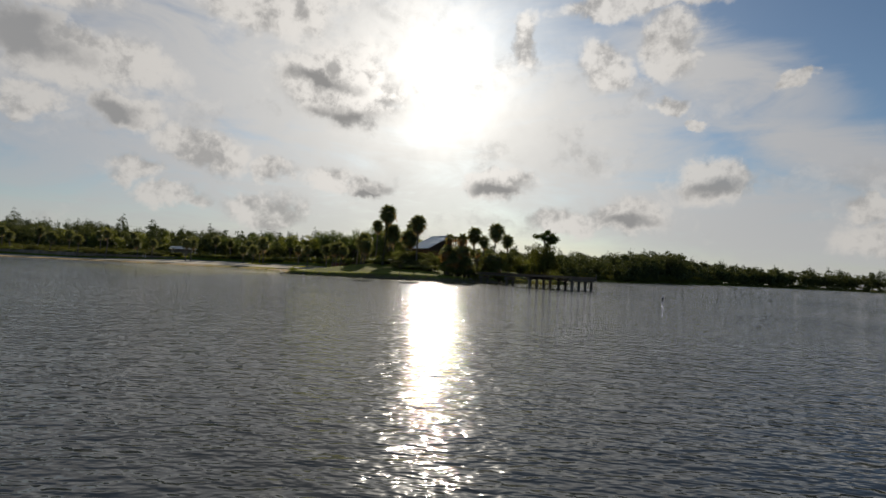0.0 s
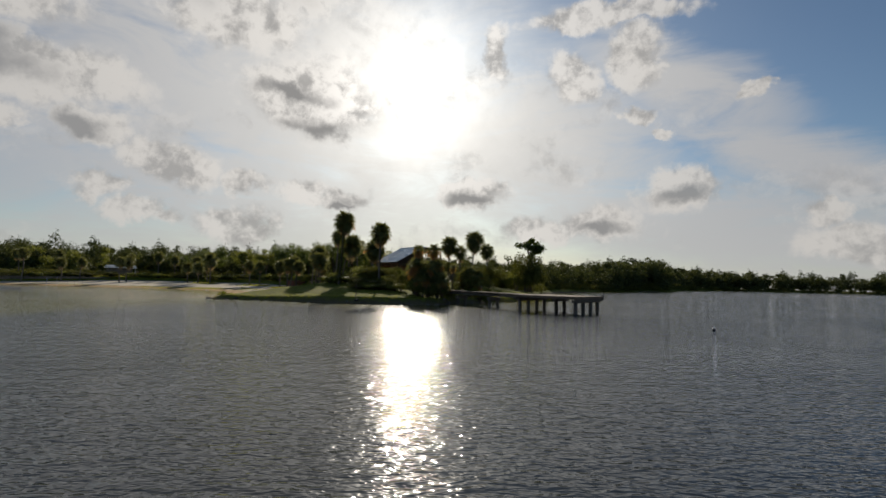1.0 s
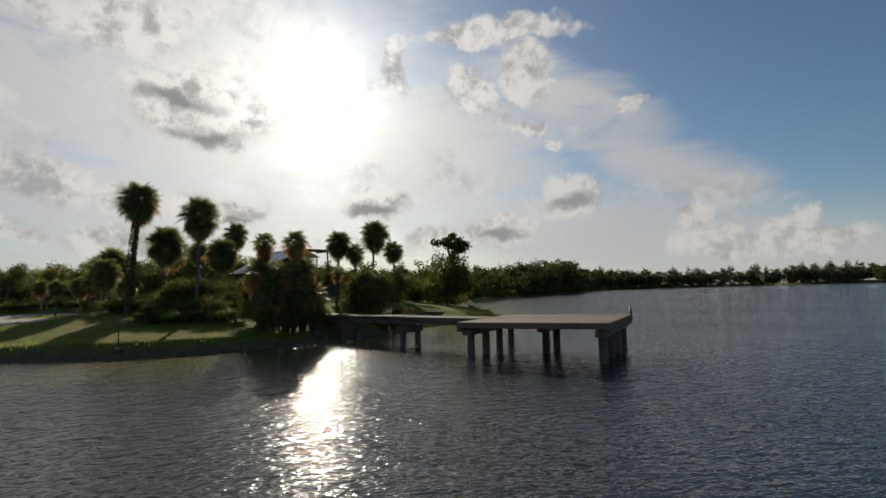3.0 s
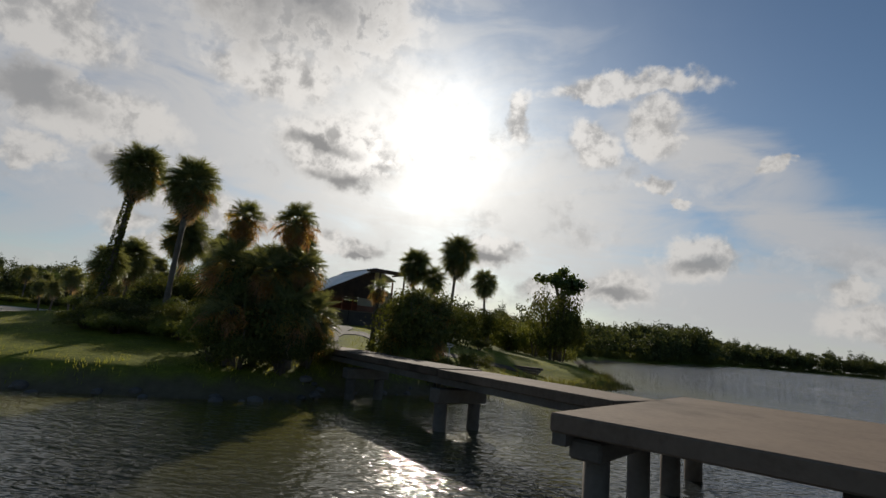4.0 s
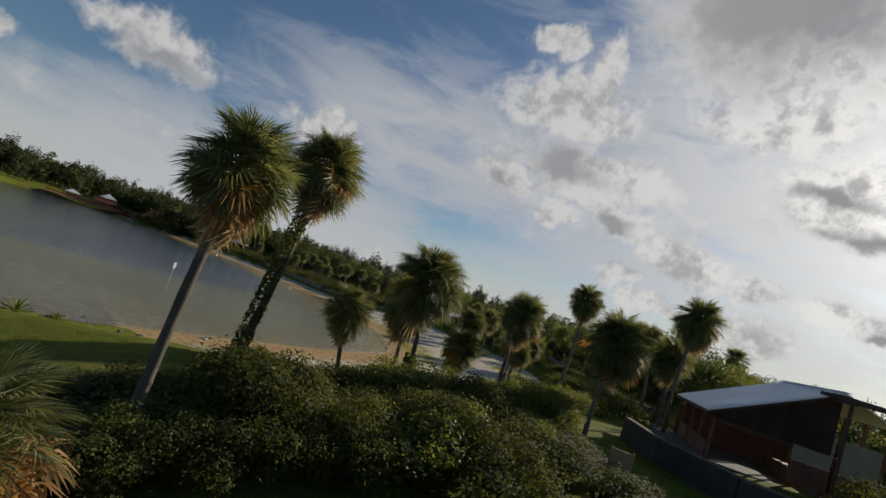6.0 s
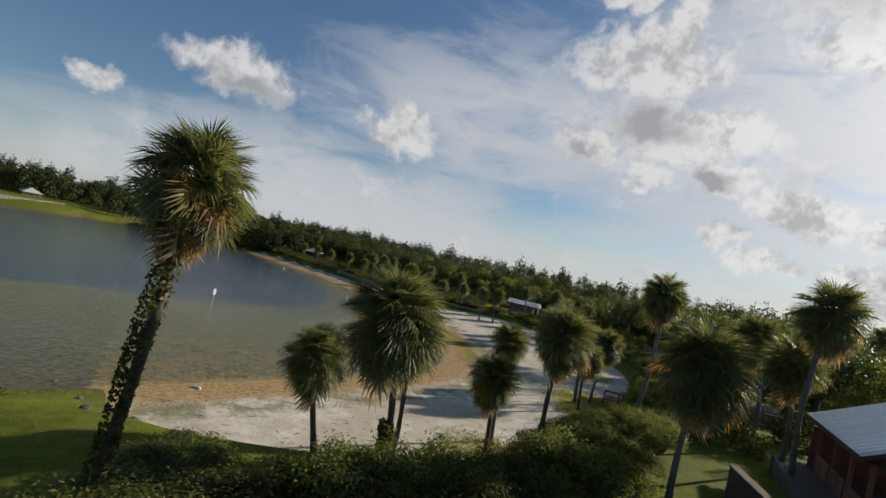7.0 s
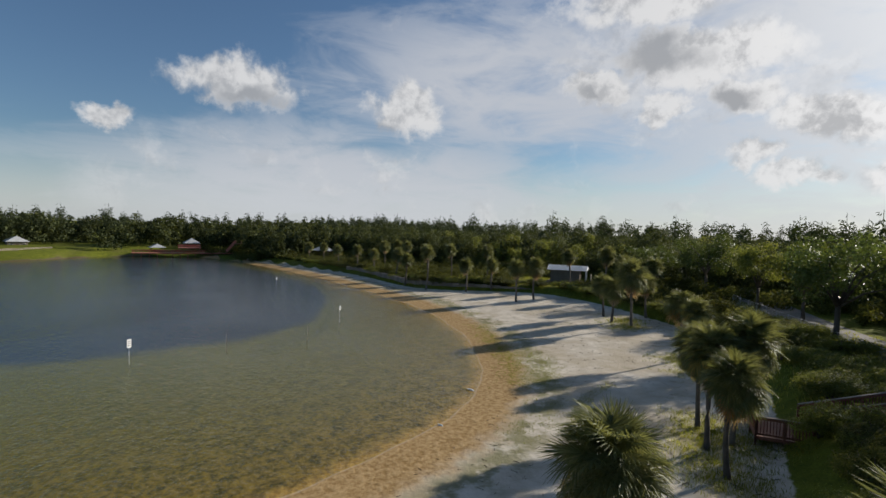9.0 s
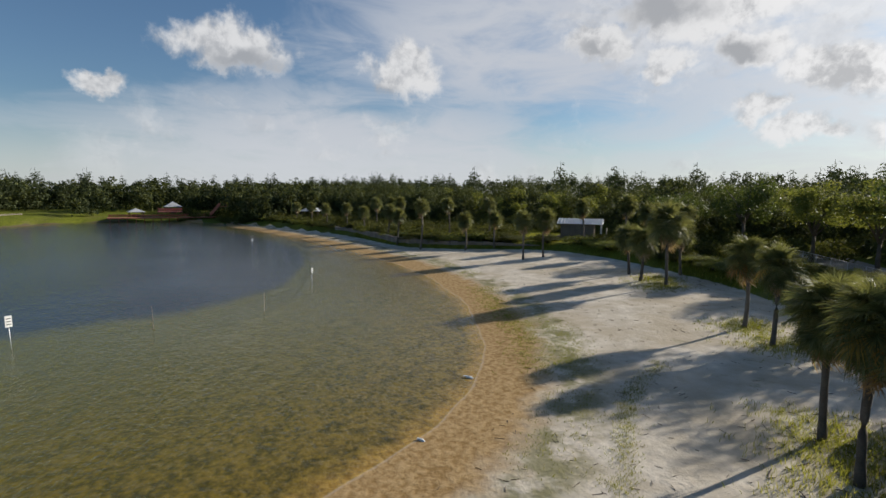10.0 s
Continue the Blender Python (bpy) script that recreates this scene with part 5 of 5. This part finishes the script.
def red_deck():
    ob = thing("waterside_deck", (-218.5, 36, -0.7), "long red-stained timber deck on posts along the far shore", "deck", turn=92)
    part("platform", boxes(((0, 0, 2.6), (40, 6, 0.3)), ((2, -3, 5.0), (9, 6, 0.3))), RED_DECK, ob)
    for k in range(14):
        x = -19.5 + 3 * k
        part("post", boxes(((x, 2.7, 1.2), (0.25, 0.25, 3.0))), RED_DECK, ob)
        part("railing_post", boxes(((x, 2.9, 3.3), (0.14, 0.14, 1.2))), RED_DECK, ob)
    part("railing", boxes(((0, 2.9, 3.85), (40, 0.16, 0.12)), ((0, 2.9, 3.3), (40, 0.06, 0.5)), ((2, 0.0, 5.8), (9, 0.1, 0.9))), RED_DECK, ob)
    for k in range(8):
        part("stair_tread", boxes(((17 + 0.45 * k, -4, 3.0 + 0.55 * k), (0.6, 2.2, 0.12))), BROWN_WOOD, ob)
    part("stringer", beam(beam(bmesh.new(), (16.8, -2.9, 3.6), (20.8, -2.9, 8.2), 0.12, 0.9), (16.8, -5.1, 3.6), (20.8, -5.1, 8.2), 0.12, 0.9), RED_DECK, ob)
    part("stair_top", boxes(((22.0, -4, 7.0), (2.6, 2.6, 0.2)), ((23.2, -4, 7.6), (0.1, 2.6, 1.2))), BROWN_WOOD, ob)
    ob.scale = (0.77, 0.77, 0.8)
    return ob


red_deck()


def far_fence():
    ob = thing("fence", (-206, -9, 0), "long grey picket fence on the grassy bank", "fence")
    za = 2.0
    for k in range(46):
        s = k / 45
        x, y = 4 - 24 * s, -7 + 14 * s
        part("picket", boxes(((x, y, za), (0.4, 0.08, 1.1), -30)), GREY_WOOD, ob)
    part("rail", beam(bmesh.new(), (4, -7, za + 0.7), (-20, 7, za + 0.7), 0.1, 0.12), GREY_WOOD, ob)
    return ob


far_fence()

# ---- road and wire fence behind the beach ----
ribbon("road", [(-86.0, 130.0), (-70.0, 114.0), (-56.0, 100.5), (-44.0, 91.5), (-28.0, 84.0), (-10.0, 81.0)], 5.2, plain("pale_road", (0.2, 0.185, 0.17), (0.34, 0.31, 0.28), 0.9, 1.0, bump=0.3), 0.06, "pale worn asphalt road behind the beach")


def wire_fence():
    a, b = Vector((-72.0, 109.0)), Vector((-40.0, 83.0))
    ob = thing("wire_fence", (a.x, a.y, 0), "chain-link wire fence with steel posts beside the road", "fence")
    count = 14
    spots = []
    for k in range(count + 1):
        s = k / count
        x, y = (b.x - a.x) * s, (b.y - a.y) * s
        spots.append((x, y, ground_z(a.x + x, a.y + y)))
    for x, y, z in spots:
        part("post", tube(bmesh.new(), [(x, y, z - 0.2), (x, y, z + 1.5)], [0.035, 0.035], 6), STEEL, ob)
    for p, q in zip(spots, spots[1:]):
        bm = bmesh.new()
        tube(bm, [(p[0], p[1], p[2] + 1.45), (q[0], q[1], q[2] + 1.45)], [0.025, 0.025], 5)
        for k in range(18):
            for up in (1, -1):
                s0, s1 = k / 18, min(1.0, (k + 5) / 18)
                h0, h1 = (0.05, 1.4) if up == 1 else (1.4, 0.05)
                beam(bm, [p[i] + (q[i] - p[i]) * s0 + (h0 if i == 2 else 0) for i in range(3)], [p[i] + (q[i] - p[i]) * s1 + (h1 if i == 2 else 0) for i in range(3)], 0.006, 0.006)
        part("wire_panel", bm, STEEL, ob)
    return ob


wire_fence()


def stone_wall():
    ob = thing("retaining_wall", (0, 0, 0), "low dark stone retaining wall along the back of the beach", "wall")
    line = rounded([(-97.0, 95.2), (-105.4, 87.8), (-111.0, 81.3), (-118.0, 77.6), (-130.0, 76.6), (-143.0, 75.6), (-152.0, 73.0)], 1)[:-2]
    rng = np.random.default_rng(8)
    for (ax, ay), (bx, by) in zip(line, line[1:]):
        pieces = max(1, int(math.hypot(bx - ax, by - ay) / 1.2))
        for k in range(pieces):
            p, q = k / pieces, (k + 0.96) / pieces
            z = 1.05 + rng.normal(0, 0.03)
            part("stone_block", beam(bmesh.new(), (ax + (bx - ax) * p, ay + (by - ay) * p, z + 0.3), (ax + (bx - ax) * q, ay + (by - ay) * q, z + 0.3), 0.5, 1.25 + rng.normal(0, 0.06), 0.05), BLOCK, ob)
    return ob


stone_wall()

# ---- beach boardwalk ----


def boardwalk():
    ob = thing("boardwalk", (-43.2, 68.1, 0), "red-brown wooden boardwalk with railings and a ramp down to the sand", "boardwalk", turn=40)
    low = 1.35

    def railing(a, b, za, zb):
        a, b = Vector((*a, za)), Vector((*b, zb))
        part("cap_rail", beam(bmesh.new(), a + Vector((0, 0, 1.05)), b + Vector((0, 0, 1.05)), 0.16, 0.045, 0.006), GREY_WOOD, ob, "weathered grey cap rail")
        part("side_rail", beam(bmesh.new(), a + Vector((0, 0, 0.95)), b + Vector((0, 0, 0.95)), 0.05, 0.12), RED_WOOD, ob)
        part("side_rail", beam(bmesh.new(), a + Vector((0, 0, 0.12)), b + Vector((0, 0, 0.12)), 0.05, 0.12), RED_WOOD, ob)
        count = max(2, int((b - a).length / 1.3))
        for k in range(count + 1):
            p = a + (b - a) * (k / count)
            part("post", beam(bmesh.new(), p + Vector((0, 0, -1.6)), p + Vector((0, 0, 1.04)), 0.1, 0.1, 0.008), RED_WOOD, ob)
        pickets = int((b - a).length / 0.14)
        for k in range(pickets):
            p = a + (b - a) * ((k + 0.5) / pickets)
            part("picket", beam(bmesh.new(), p + Vector((0, 0, 0.05)), p + Vector((0, 0, 0.97)), 0.035, 0.06), RED_WOOD, ob)

    part("landing", boxes(((0.9, 0, low - 0.1), (2.6, 3.6, 0.2), 0, 0.01)), RED_WOOD, ob)
    part("ramp", beam(bmesh.new(), (2.2, 0.9, low - 0.1), (6.6, 0.9, 2.7), 1.7, 0.18), RED_WOOD, ob)
    part("upper_walk", boxes(((12.0, 0.9, 2.72), (10.8, 1.7, 0.18))), RED_WOOD, ob)
    railing((-0.4, -1.8), (-0.4, 1.8), low, low)
    railing((-0.4, -1.8), (2.2, -1.8), low, low)
    railing((2.2, -1.8), (2.2, 0.05), low, low)
    railing((2.2, 0.05), (6.6, 0.05), low, 2.8)
    railing((2.2, 1.75), (6.6, 1.75), low, 2.8)
    railing((6.6, 0.05), (17.4, 0.05), 2.8, 2.8)
    railing((6.6, 1.75), (17.4, 1.75), 2.8, 2.8)
    part("bench", boxes(((-0.1, 1.4, low + 0.45), (0.5, 0.8, 0.08)), ((-0.35, 1.4, low + 0.85), (0.06, 0.8, 0.7))), DARK_WOOD, ob)
    return ob


boardwalk()

# ---- markers and small things ----


def marker(x, y, tall, lean, plate, label):
    """A pole standing in the lake, with a white plate where it has one."""
    ob = thing("swim_marker", (x, y, 0), label, "marker pole", "swim markers in the lake", 127)
    top = Vector((lean * tall, 0.0, tall))
    part("pole", tube(bmesh.new(), [(0, 0, -1.6), tuple(top)], [0.022, 0.02], 8), GREY_WOOD if not plate else STEEL, ob)
    if plate:
        w, h = plate
        board = part("sign_plate", boxes(((top.x, -0.05, tall - h / 2), (w, 0.03, h), 0, 0.005)), WHITE_PAINT, ob, "white rectangular sign plate")
        for k in range(3):
            part("text_bar", boxes(((top.x, -0.07, tall - h * (0.25 + 0.25 * k)), (w * 0.65, 0.006, h * 0.08))), DARK_PLASTIC, board)
    return ob


marker(-74.2, 34.6, 2.15, -0.05, (0.36, 0.7), "white sign on a steel pole standing in the lake")
marker(-87.2, 55.5, 2.1, 0.02, (0.24, 0.5), "small white sign on a steel pole in the lake")
marker(-127.0, 53.5, 1.8, 0.0, (0.26, 0.45), "small white sign on a steel pole in the lake")
for x, y, h, lean in ((-76.0, 42.1, 1.7, -0.08), (-78.4, 49.8, 1.6, 0.05), (-72.8, 24.7, 1.8, 0.0), (-62.7, 24.0, 1.9, 0.12)):
    marker(x, y, h, lean, None, "thin pale pole leaning in the shallow water")


def float_buoy():
    ob = thing("buoy", (7.2, -15.2, 0.0), "white and dark round float on the water", "buoy")
    bm = bmesh.new()
    bmesh.ops.create_uvsphere(bm, u_segments=16, v_segments=10, radius=0.13, matrix=Matrix.Translation((0, 0, 0.06)))
    part("float", bm, DARK_PLASTIC, ob)
    part("cap", tube(bmesh.new(), [(0, 0, 0.15), (0, 0, 0.21), (0, 0, 0.25)], [0.09, 0.085, 0.04], 12), WHITE_PAINT, ob)
    return ob


float_buoy()


def shore_sign():
    x, y = -4.2, 27.4
    ob = thing("sign", (x, y, ground_z(x, y)), "small white sign on a thin post at the reedy shore", "sign", turn=25)
    part("post", tube(bmesh.new(), [(0, 0, -0.3), (0, 0, 1.9)], [0.03, 0.03], 8), STEEL, ob)
    plate = part("sign_plate", boxes(((0, -0.05, 1.55), (0.45, 0.02, 0.65), 0, 0.004)), WHITE_PAINT, ob)
    for k in range(4):
        part("text_bar", boxes(((0, -0.064, 1.78 - 0.14 * k), (0.32, 0.006, 0.05))), DARK_PLASTIC, plate)
    return ob


shore_sign()


def lawn_post():
    x, y = -21.5, 13.2
    ob = thing("post", (x, y, ground_z(x, y)), "thin dark post standing on the lawn's bank", "post")
    part("shaft", tube(bmesh.new(), [(0, 0, -0.2), (0, 0, 1.5)], [0.04, 0.035], 8), DARK_WOOD, ob)
    part("knob", tube(bmesh.new(), [(0, 0, 1.5), (0, 0, 1.56), (0, 0, 1.6)], [0.06, 0.06, 0.02], 8), DARK_WOOD, ob)
    return ob


lawn_post()


def notice_board():
    x, y = -16.4, 41.2
    ob = thing("notice_board", (x, y, ground_z(x, y)), "weathered tan wooden board beside the fence's end", "board", turn=28)
    part("panel", boxes(((0, 0, 0.8), (1.0, 0.1, 1.4), 0, 0.01)), TAN_WOOD, ob)
    for k in (-0.44, 0.44):
        part("post", boxes(((k, 0.1, 0.7), (0.1, 0.1, 1.7), 0, 0.008)), BROWN_WOOD, ob)
    return ob


notice_board()


def stone_steps():
    ob = thing("steps", (2.1, 36.5, ground_z(2.1, 36.5) - 0.2), "three broad concrete garden steps down the lawn", "steps", turn=-35)
    for k in range(3):
        part("step", boxes(((0, 0.42 * k, 0.1 + 0.17 * k), (2.4, 0.46, 0.2), 0, 0.015)), CONCRETE, ob)
    return ob


stone_steps()


def rock_mesh(seed):
    rng = np.random.default_rng(seed)
    bm = bmesh.new()
    bmesh.ops.create_icosphere(bm, subdivisions=2, radius=0.5)
    for v in bm.verts:
        v.co *= 1 + 0.35 * noise.noise(v.co * 2.2 + Vector((seed * 5.1, 0, 0))) + rng.normal(0, 0.03)
        v.co.z *= 0.65
    me = bpy.data.meshes.new("rock")
    bm.to_mesh(me)
    bm.free()
    me.materials.append(ROCK)
    return me


ROCKS = [rock_mesh(k) for k in range(4)]
rng = np.random.default_rng(12)
SHORE_LOOP = rounded(PENINSULA[:18], 2)
for n in range(80):
    p = SHORE_LOOP[int(rng.integers(0, 62))] + rng.normal(0, 0.5, 2)
    size = rng.uniform(0.2, 0.55)
    if math.hypot(p[0] + 10.8, p[1] - 21.4) < 2.4:
        continue
    rock = new("rock", ROCKS[n % 4])
    rock.matrix_world = pose(p[0], p[1], ground_z(p[0], p[1]) + size * 0.06, 0, 0, n * 77) @ Matrix.Diagonal((size, size * rng.uniform(0.7, 1.2), size, 1))
    tagged(rock, "dark rounded rock at the water's edge", "rock", "rocks along the peninsula's shore")
for n in range(7):
    x, y = -42.0 + rng.normal(0, 1.0) + 0.8 * n, 22.0 + rng.normal(0, 0.7) + 1.0 * n
    size = rng.uniform(0.3, 0.6)
    rock = new("rock", ROCKS[n % 4])
    rock.matrix_world = pose(x, y, ground_z(x, y) + size * 0.1, 0, 0, n * 59) @ Matrix.Diagonal((size, size, size, 1))
    tagged(rock, "grey boulder between lawn and beach", "rock", "boulders beside the beach")

# ---- grasses and litter ----


def blades(name, spots, tall, wide, mat, label, seed, lean=0.45, per=7, spread_r=0.12):
    """Tufts of pointed blades at places of the plan."""
    rng = np.random.default_rng(seed)
    spots = np.repeat(spots, per, 0) + rng.normal(0, spread_r, (len(spots) * per, 2))
    z = terrain(spots[:, 0], spots[:, 1])[0]
    n = len(spots)
    a = rng.uniform(0, 6.283, n)
    h = tall * rng.uniform(0.5, 1.25, n)
    base = np.stack([spots[:, 0], spots[:, 1], z - 0.02], -1)
    side = np.stack([np.cos(a), np.sin(a), np.zeros(n)], -1) * (wide * rng.uniform(0.7, 1.3, n))[:, None]
    b = rng.uniform(0, 6.283, n)
    out = np.stack([np.cos(b), np.sin(b), np.zeros(n)], -1) * (lean * h * rng.uniform(0.2, 1.2, n))[:, None]
    mid = base + out * 0.4 + np.stack([np.zeros(n), np.zeros(n), h * 0.6], -1)
    tip = base + out + np.stack([np.zeros(n), np.zeros(n), h], -1)
    v = np.stack([base - side, base + side, mid + side * 0.7, mid - side * 0.7, tip], 1).reshape(-1, 3)
    k = np.arange(n)[:, None] * 5
    f = np.concatenate([k + (0, 1, 2), k + (0, 2, 3), k + (3, 2, 4)])
    return tagged(new(name, mesh_of(name, v, f, mat)), label, "grass", kind="stuff")


def lawn_spots(seed, count, x0, x1, y0, y1, keep):
    rng = np.random.default_rng(seed)
    p = np.stack([rng.uniform(x0, x1, count), rng.uniform(y0, y1, count)], -1)
    _, shore, sand = terrain(p[:, 0], p[:, 1])
    return p[keep(p[:, 0], p[:, 1], shore, sand)]


PATH_LINES = [np.array(FOOTPATH),
              np.array([(-12.0, 29.6), (-9.4, 31.6), (-6.0, 33.5), (-2.0, 35.4), (1.4, 36.2)]), np.array([(-14.6, 40.6), (-14.4, 43.6), (-12.2, 45.2), (-9.4, 46.8), (-5.5, 49.6)])]


def off_path(x, y):
    best = np.full(x.shape, 9e9)
    for line in PATH_LINES:
        for (ax, ay), (bx, by) in zip(line, line[1:]):
            t = np.clip(((x - ax) * (bx - ax) + (y - ay) * (by - ay)) / ((bx - ax) ** 2 + (by - ay) ** 2), 0, 1)
            best = np.minimum(best, np.hypot(x - ax - t * (bx - ax), y - ay - t * (by - ay)))
    return best > 1.55


blades("lawn_grass", lawn_spots(1, 34000, -43, 12, 10, 46, lambda x, y, d, s: (d > 1.5) & (s < 0.4) & off_path(x, y)), 0.055, 0.01, GRASS_BLADE, "short sunlit lawn grass", 1, 0.7, 5, 0.16)
blades("shore_grass", lawn_spots(2, 11000, -46, 13, 9, 48, lambda x, y, d, s: (d > 0.6) & (d < 2.1) & (s < 0.5) & (np.hypot(x + 11.0, y - 21.6) > 2.3)), 0.19, 0.014, GRASS_BLADE, "ragged grass along the bank", 2, 0.6, 6, 0.14)
blades("reeds", lawn_spots(3, 7000, -6, 14, 20, 50, lambda x, y, d, s: (d > -0.7) & (d < 1.6) & (x > -4.0)), 0.55, 0.012, REED, "tall olive-green reeds at the shore", 3, 0.4, 6, 0.15)
blades("beach_weeds", lawn_spots(4, 34000, -118, -36, 24, 97, lambda x, y, d, s: (s > 0.5) & (d > 3.6) & (d < 6.6) & (np.sin(x * 0.7) + np.sin(y * 0.53 + x * 0.2) > 0.2)), 0.13, 0.012, GRASS_BLADE, "thin weeds along the high-water line", 4, 0.8, 5, 0.2)
GREEN_SPOTS = np.array([(-42.4, 62.6), (-44.0, 65.0), (-42.0, 67.0), (-45.5, 66.6), (-40.2, 61.5), (-69.2, 85.6), (-72.0, 88.0), (-53.1, 76.2), (-56.4, 78.6), (-33.4, 46.6), (-32.0, 45.4)])
rng = np.random.default_rng(15)
blades("beach_grass", np.concatenate([p + rng.normal(0, 1.25, (330, 2)) for p in GREEN_SPOTS]), 0.24, 0.012, GRASS_BLADE, "patches of grass round the beach palms", 5, 0.7, 6, 0.15)
blades("lake_bank_grass", lawn_spots(6, 10000, -140, -34, 72, 118, lambda x, y, d, s: (s < 0.4) & (d > 5) & (d < 40)), 0.35, 0.03, GRASS_BLADE, "rough grass behind the beach", 6, 0.6, 7, 0.35)


def along(points, count, wide, seed):
    """Places strewn along a line of the plan."""
    rng = np.random.default_rng(seed)
    line = np.array(points, float)
    k = rng.integers(0, len(line) - 1, count)
    t = rng.random(count)[:, None]
    return line[k] + (line[k + 1] - line[k]) * t + rng.normal(0, wide, (count, 2))


blades("weed_strip", along([(-79.8, 71.3), (-75.0, 69.4), (-71.2, 67.9), (-67.5, 66.9), (-64.2, 65.6), (-60.6, 63.6), (-57.2, 61.4)], 1000, 0.8, 21), 0.13, 0.012, GRASS_BLADE, "strip of green weeds along the old waterline", 21, 0.8, 6, 0.14)
blades("weed_strip", along([(-54.5, 68.1), (-52.7, 64.2), (-51.3, 62.3), (-50.1, 60.9), (-48.1, 58.7), (-46.3, 56.7)], 480, 0.3, 22), 0.12, 0.01, GRASS_BLADE, "strip of green weeds running over the sand", 22, 0.8, 6, 0.14)
blades("weed_strip", along([(-66.2, 68.3), (-61.5, 67.2), (-58.0, 64.6), (-56.6, 63.0)], 700, 0.8, 23), 0.1, 0.012, GRASS_BLADE, "thin weeds behind the wet sand", 23, 0.8, 5, 0.2)


def twigs(name, spots, long, thick, mat, label, seed):
    rng = np.random.default_rng(seed)
    z = terrain(spots[:, 0], spots[:, 1])[0]
    verts, faces = [], []
    for (x, y), h in zip(spots, z):
        a, l = rng.uniform(0, 6.283), long * rng.uniform(0.3, 1.3)
        d = np.array([math.cos(a), math.sin(a), rng.normal(0, 0.08)]) * l / 2
        s = np.array([-math.sin(a), math.cos(a), 0]) * thick
        u = np.array([0, 0, thick * 1.5])
        c = np.array([x, y, h + thick])
        k = len(verts)
        verts += [c - d - s, c - d + s, c - d + u, c + d - s * 0.5, c + d + s * 0.5, c + d + u * 0.6]
        faces += [(k, k + 1, k + 4, k + 3), (k + 1, k + 2, k + 5, k + 4), (k + 2, k, k + 3, k + 5)]
    return tagged(new(name, mesh_of(name, verts, faces, mat)), label, "litter", kind="stuff")


twigs("beach_twigs", lawn_spots(7, 2200, -85, -33, 24, 92, lambda x, y, d, s: (s > 0.6) & (d > 2.5)), 0.35, 0.012, DARK_WOOD, "twigs and dry leaves strewn over the sand", 7)
twigs("palm_litter", np.concatenate([p + rng.normal(0, 1.3, (26, 2)) for p in GREEN_SPOTS]), 0.5, 0.025, TRUNK, "fallen palm stalks under the beach palms", 8)
twigs("path_litter", lawn_spots(9, 1200, -16, -9, 22, 44, lambda x, y, d, s: ~off_path(x, y))[:60], 0.3, 0.012, GREY_WOOD, "dry twigs lying on the footpath", 9)


def scrap(x, y, size):
    """A crumpled pale scrap of driftwood and foam."""
    bm = bmesh.new()
    bmesh.ops.create_icosphere(bm, subdivisions=1, radius=size)
    for v in bm.verts:
        v.co = Vector((v.co.x * 1.6, v.co.y * 0.5, v.co.z * 0.3)) * (1 + 0.5 * noise.noise(v.co * 6))
    me = bpy.data.meshes.new("driftwood")
    bm.to_mesh(me)
    bm.free()
    me.materials.append(WHITE_PAINT)
    ob = new("driftwood", me)
    ob.matrix_world = pose(x, y, ground_z(x, y) + size * 0.25, 0, 0, 30)
    return tagged(ob, "pale bleached scrap of driftwood at the waterline", "driftwood")


scrap(-58.2, 57.9, 0.22)
scrap(-43.7, 31.5, 0.25)
scrap(-53.0, 52.8, 0.15)


def agave(x, y, size, seed):
    """A rosette of thick pointed leaves, bent outwards."""
    rng = np.random.default_rng(seed)
    ob = thing("agave", (x, y, ground_z(x, y) - 0.02), "spiky grey-green agave rosette on the lawn's edge", "plant", "agaves at the lawn's edge")
    for k in range(22):
        a, up = k * 2.4, radians(80 - 62 * k / 21 + rng.normal(0, 5))
        out = Vector((math.cos(a), math.sin(a), 0))
        side = Vector((-math.sin(a), math.cos(a), 0))
        rise = Vector((0, 0, 1))
        length = size * rng.uniform(0.8, 1.1)
        verts, faces = [], []
        for s, w in ((0.0, 0.05), (0.35, 0.075), (0.7, 0.05), (1.0, 0.004)):
            p = (out * math.cos(up) + rise * math.sin(up)) * length * s - rise * 0.16 * length * s * s
            verts += [tuple(p - side * w * size + rise * 0.03), tuple(p - rise * 0.02), tuple(p + side * w * size + rise * 0.03)]
        for r in range(3):
            b = r * 3
            faces += [(b, b + 1, b + 4, b + 3), (b + 1, b + 2, b + 5, b + 4)]
        attach(new("leaf", mesh_of("leaf", verts, faces, LIGHT_LEAF)), ob)


for n, (x, y, size) in enumerate([(-40.6, 20.6, 1.0), (-40.0, 19.0, 0.8), (-40.2, 22.4, 0.6)]):
    agave(x, y, size, 400 + n)
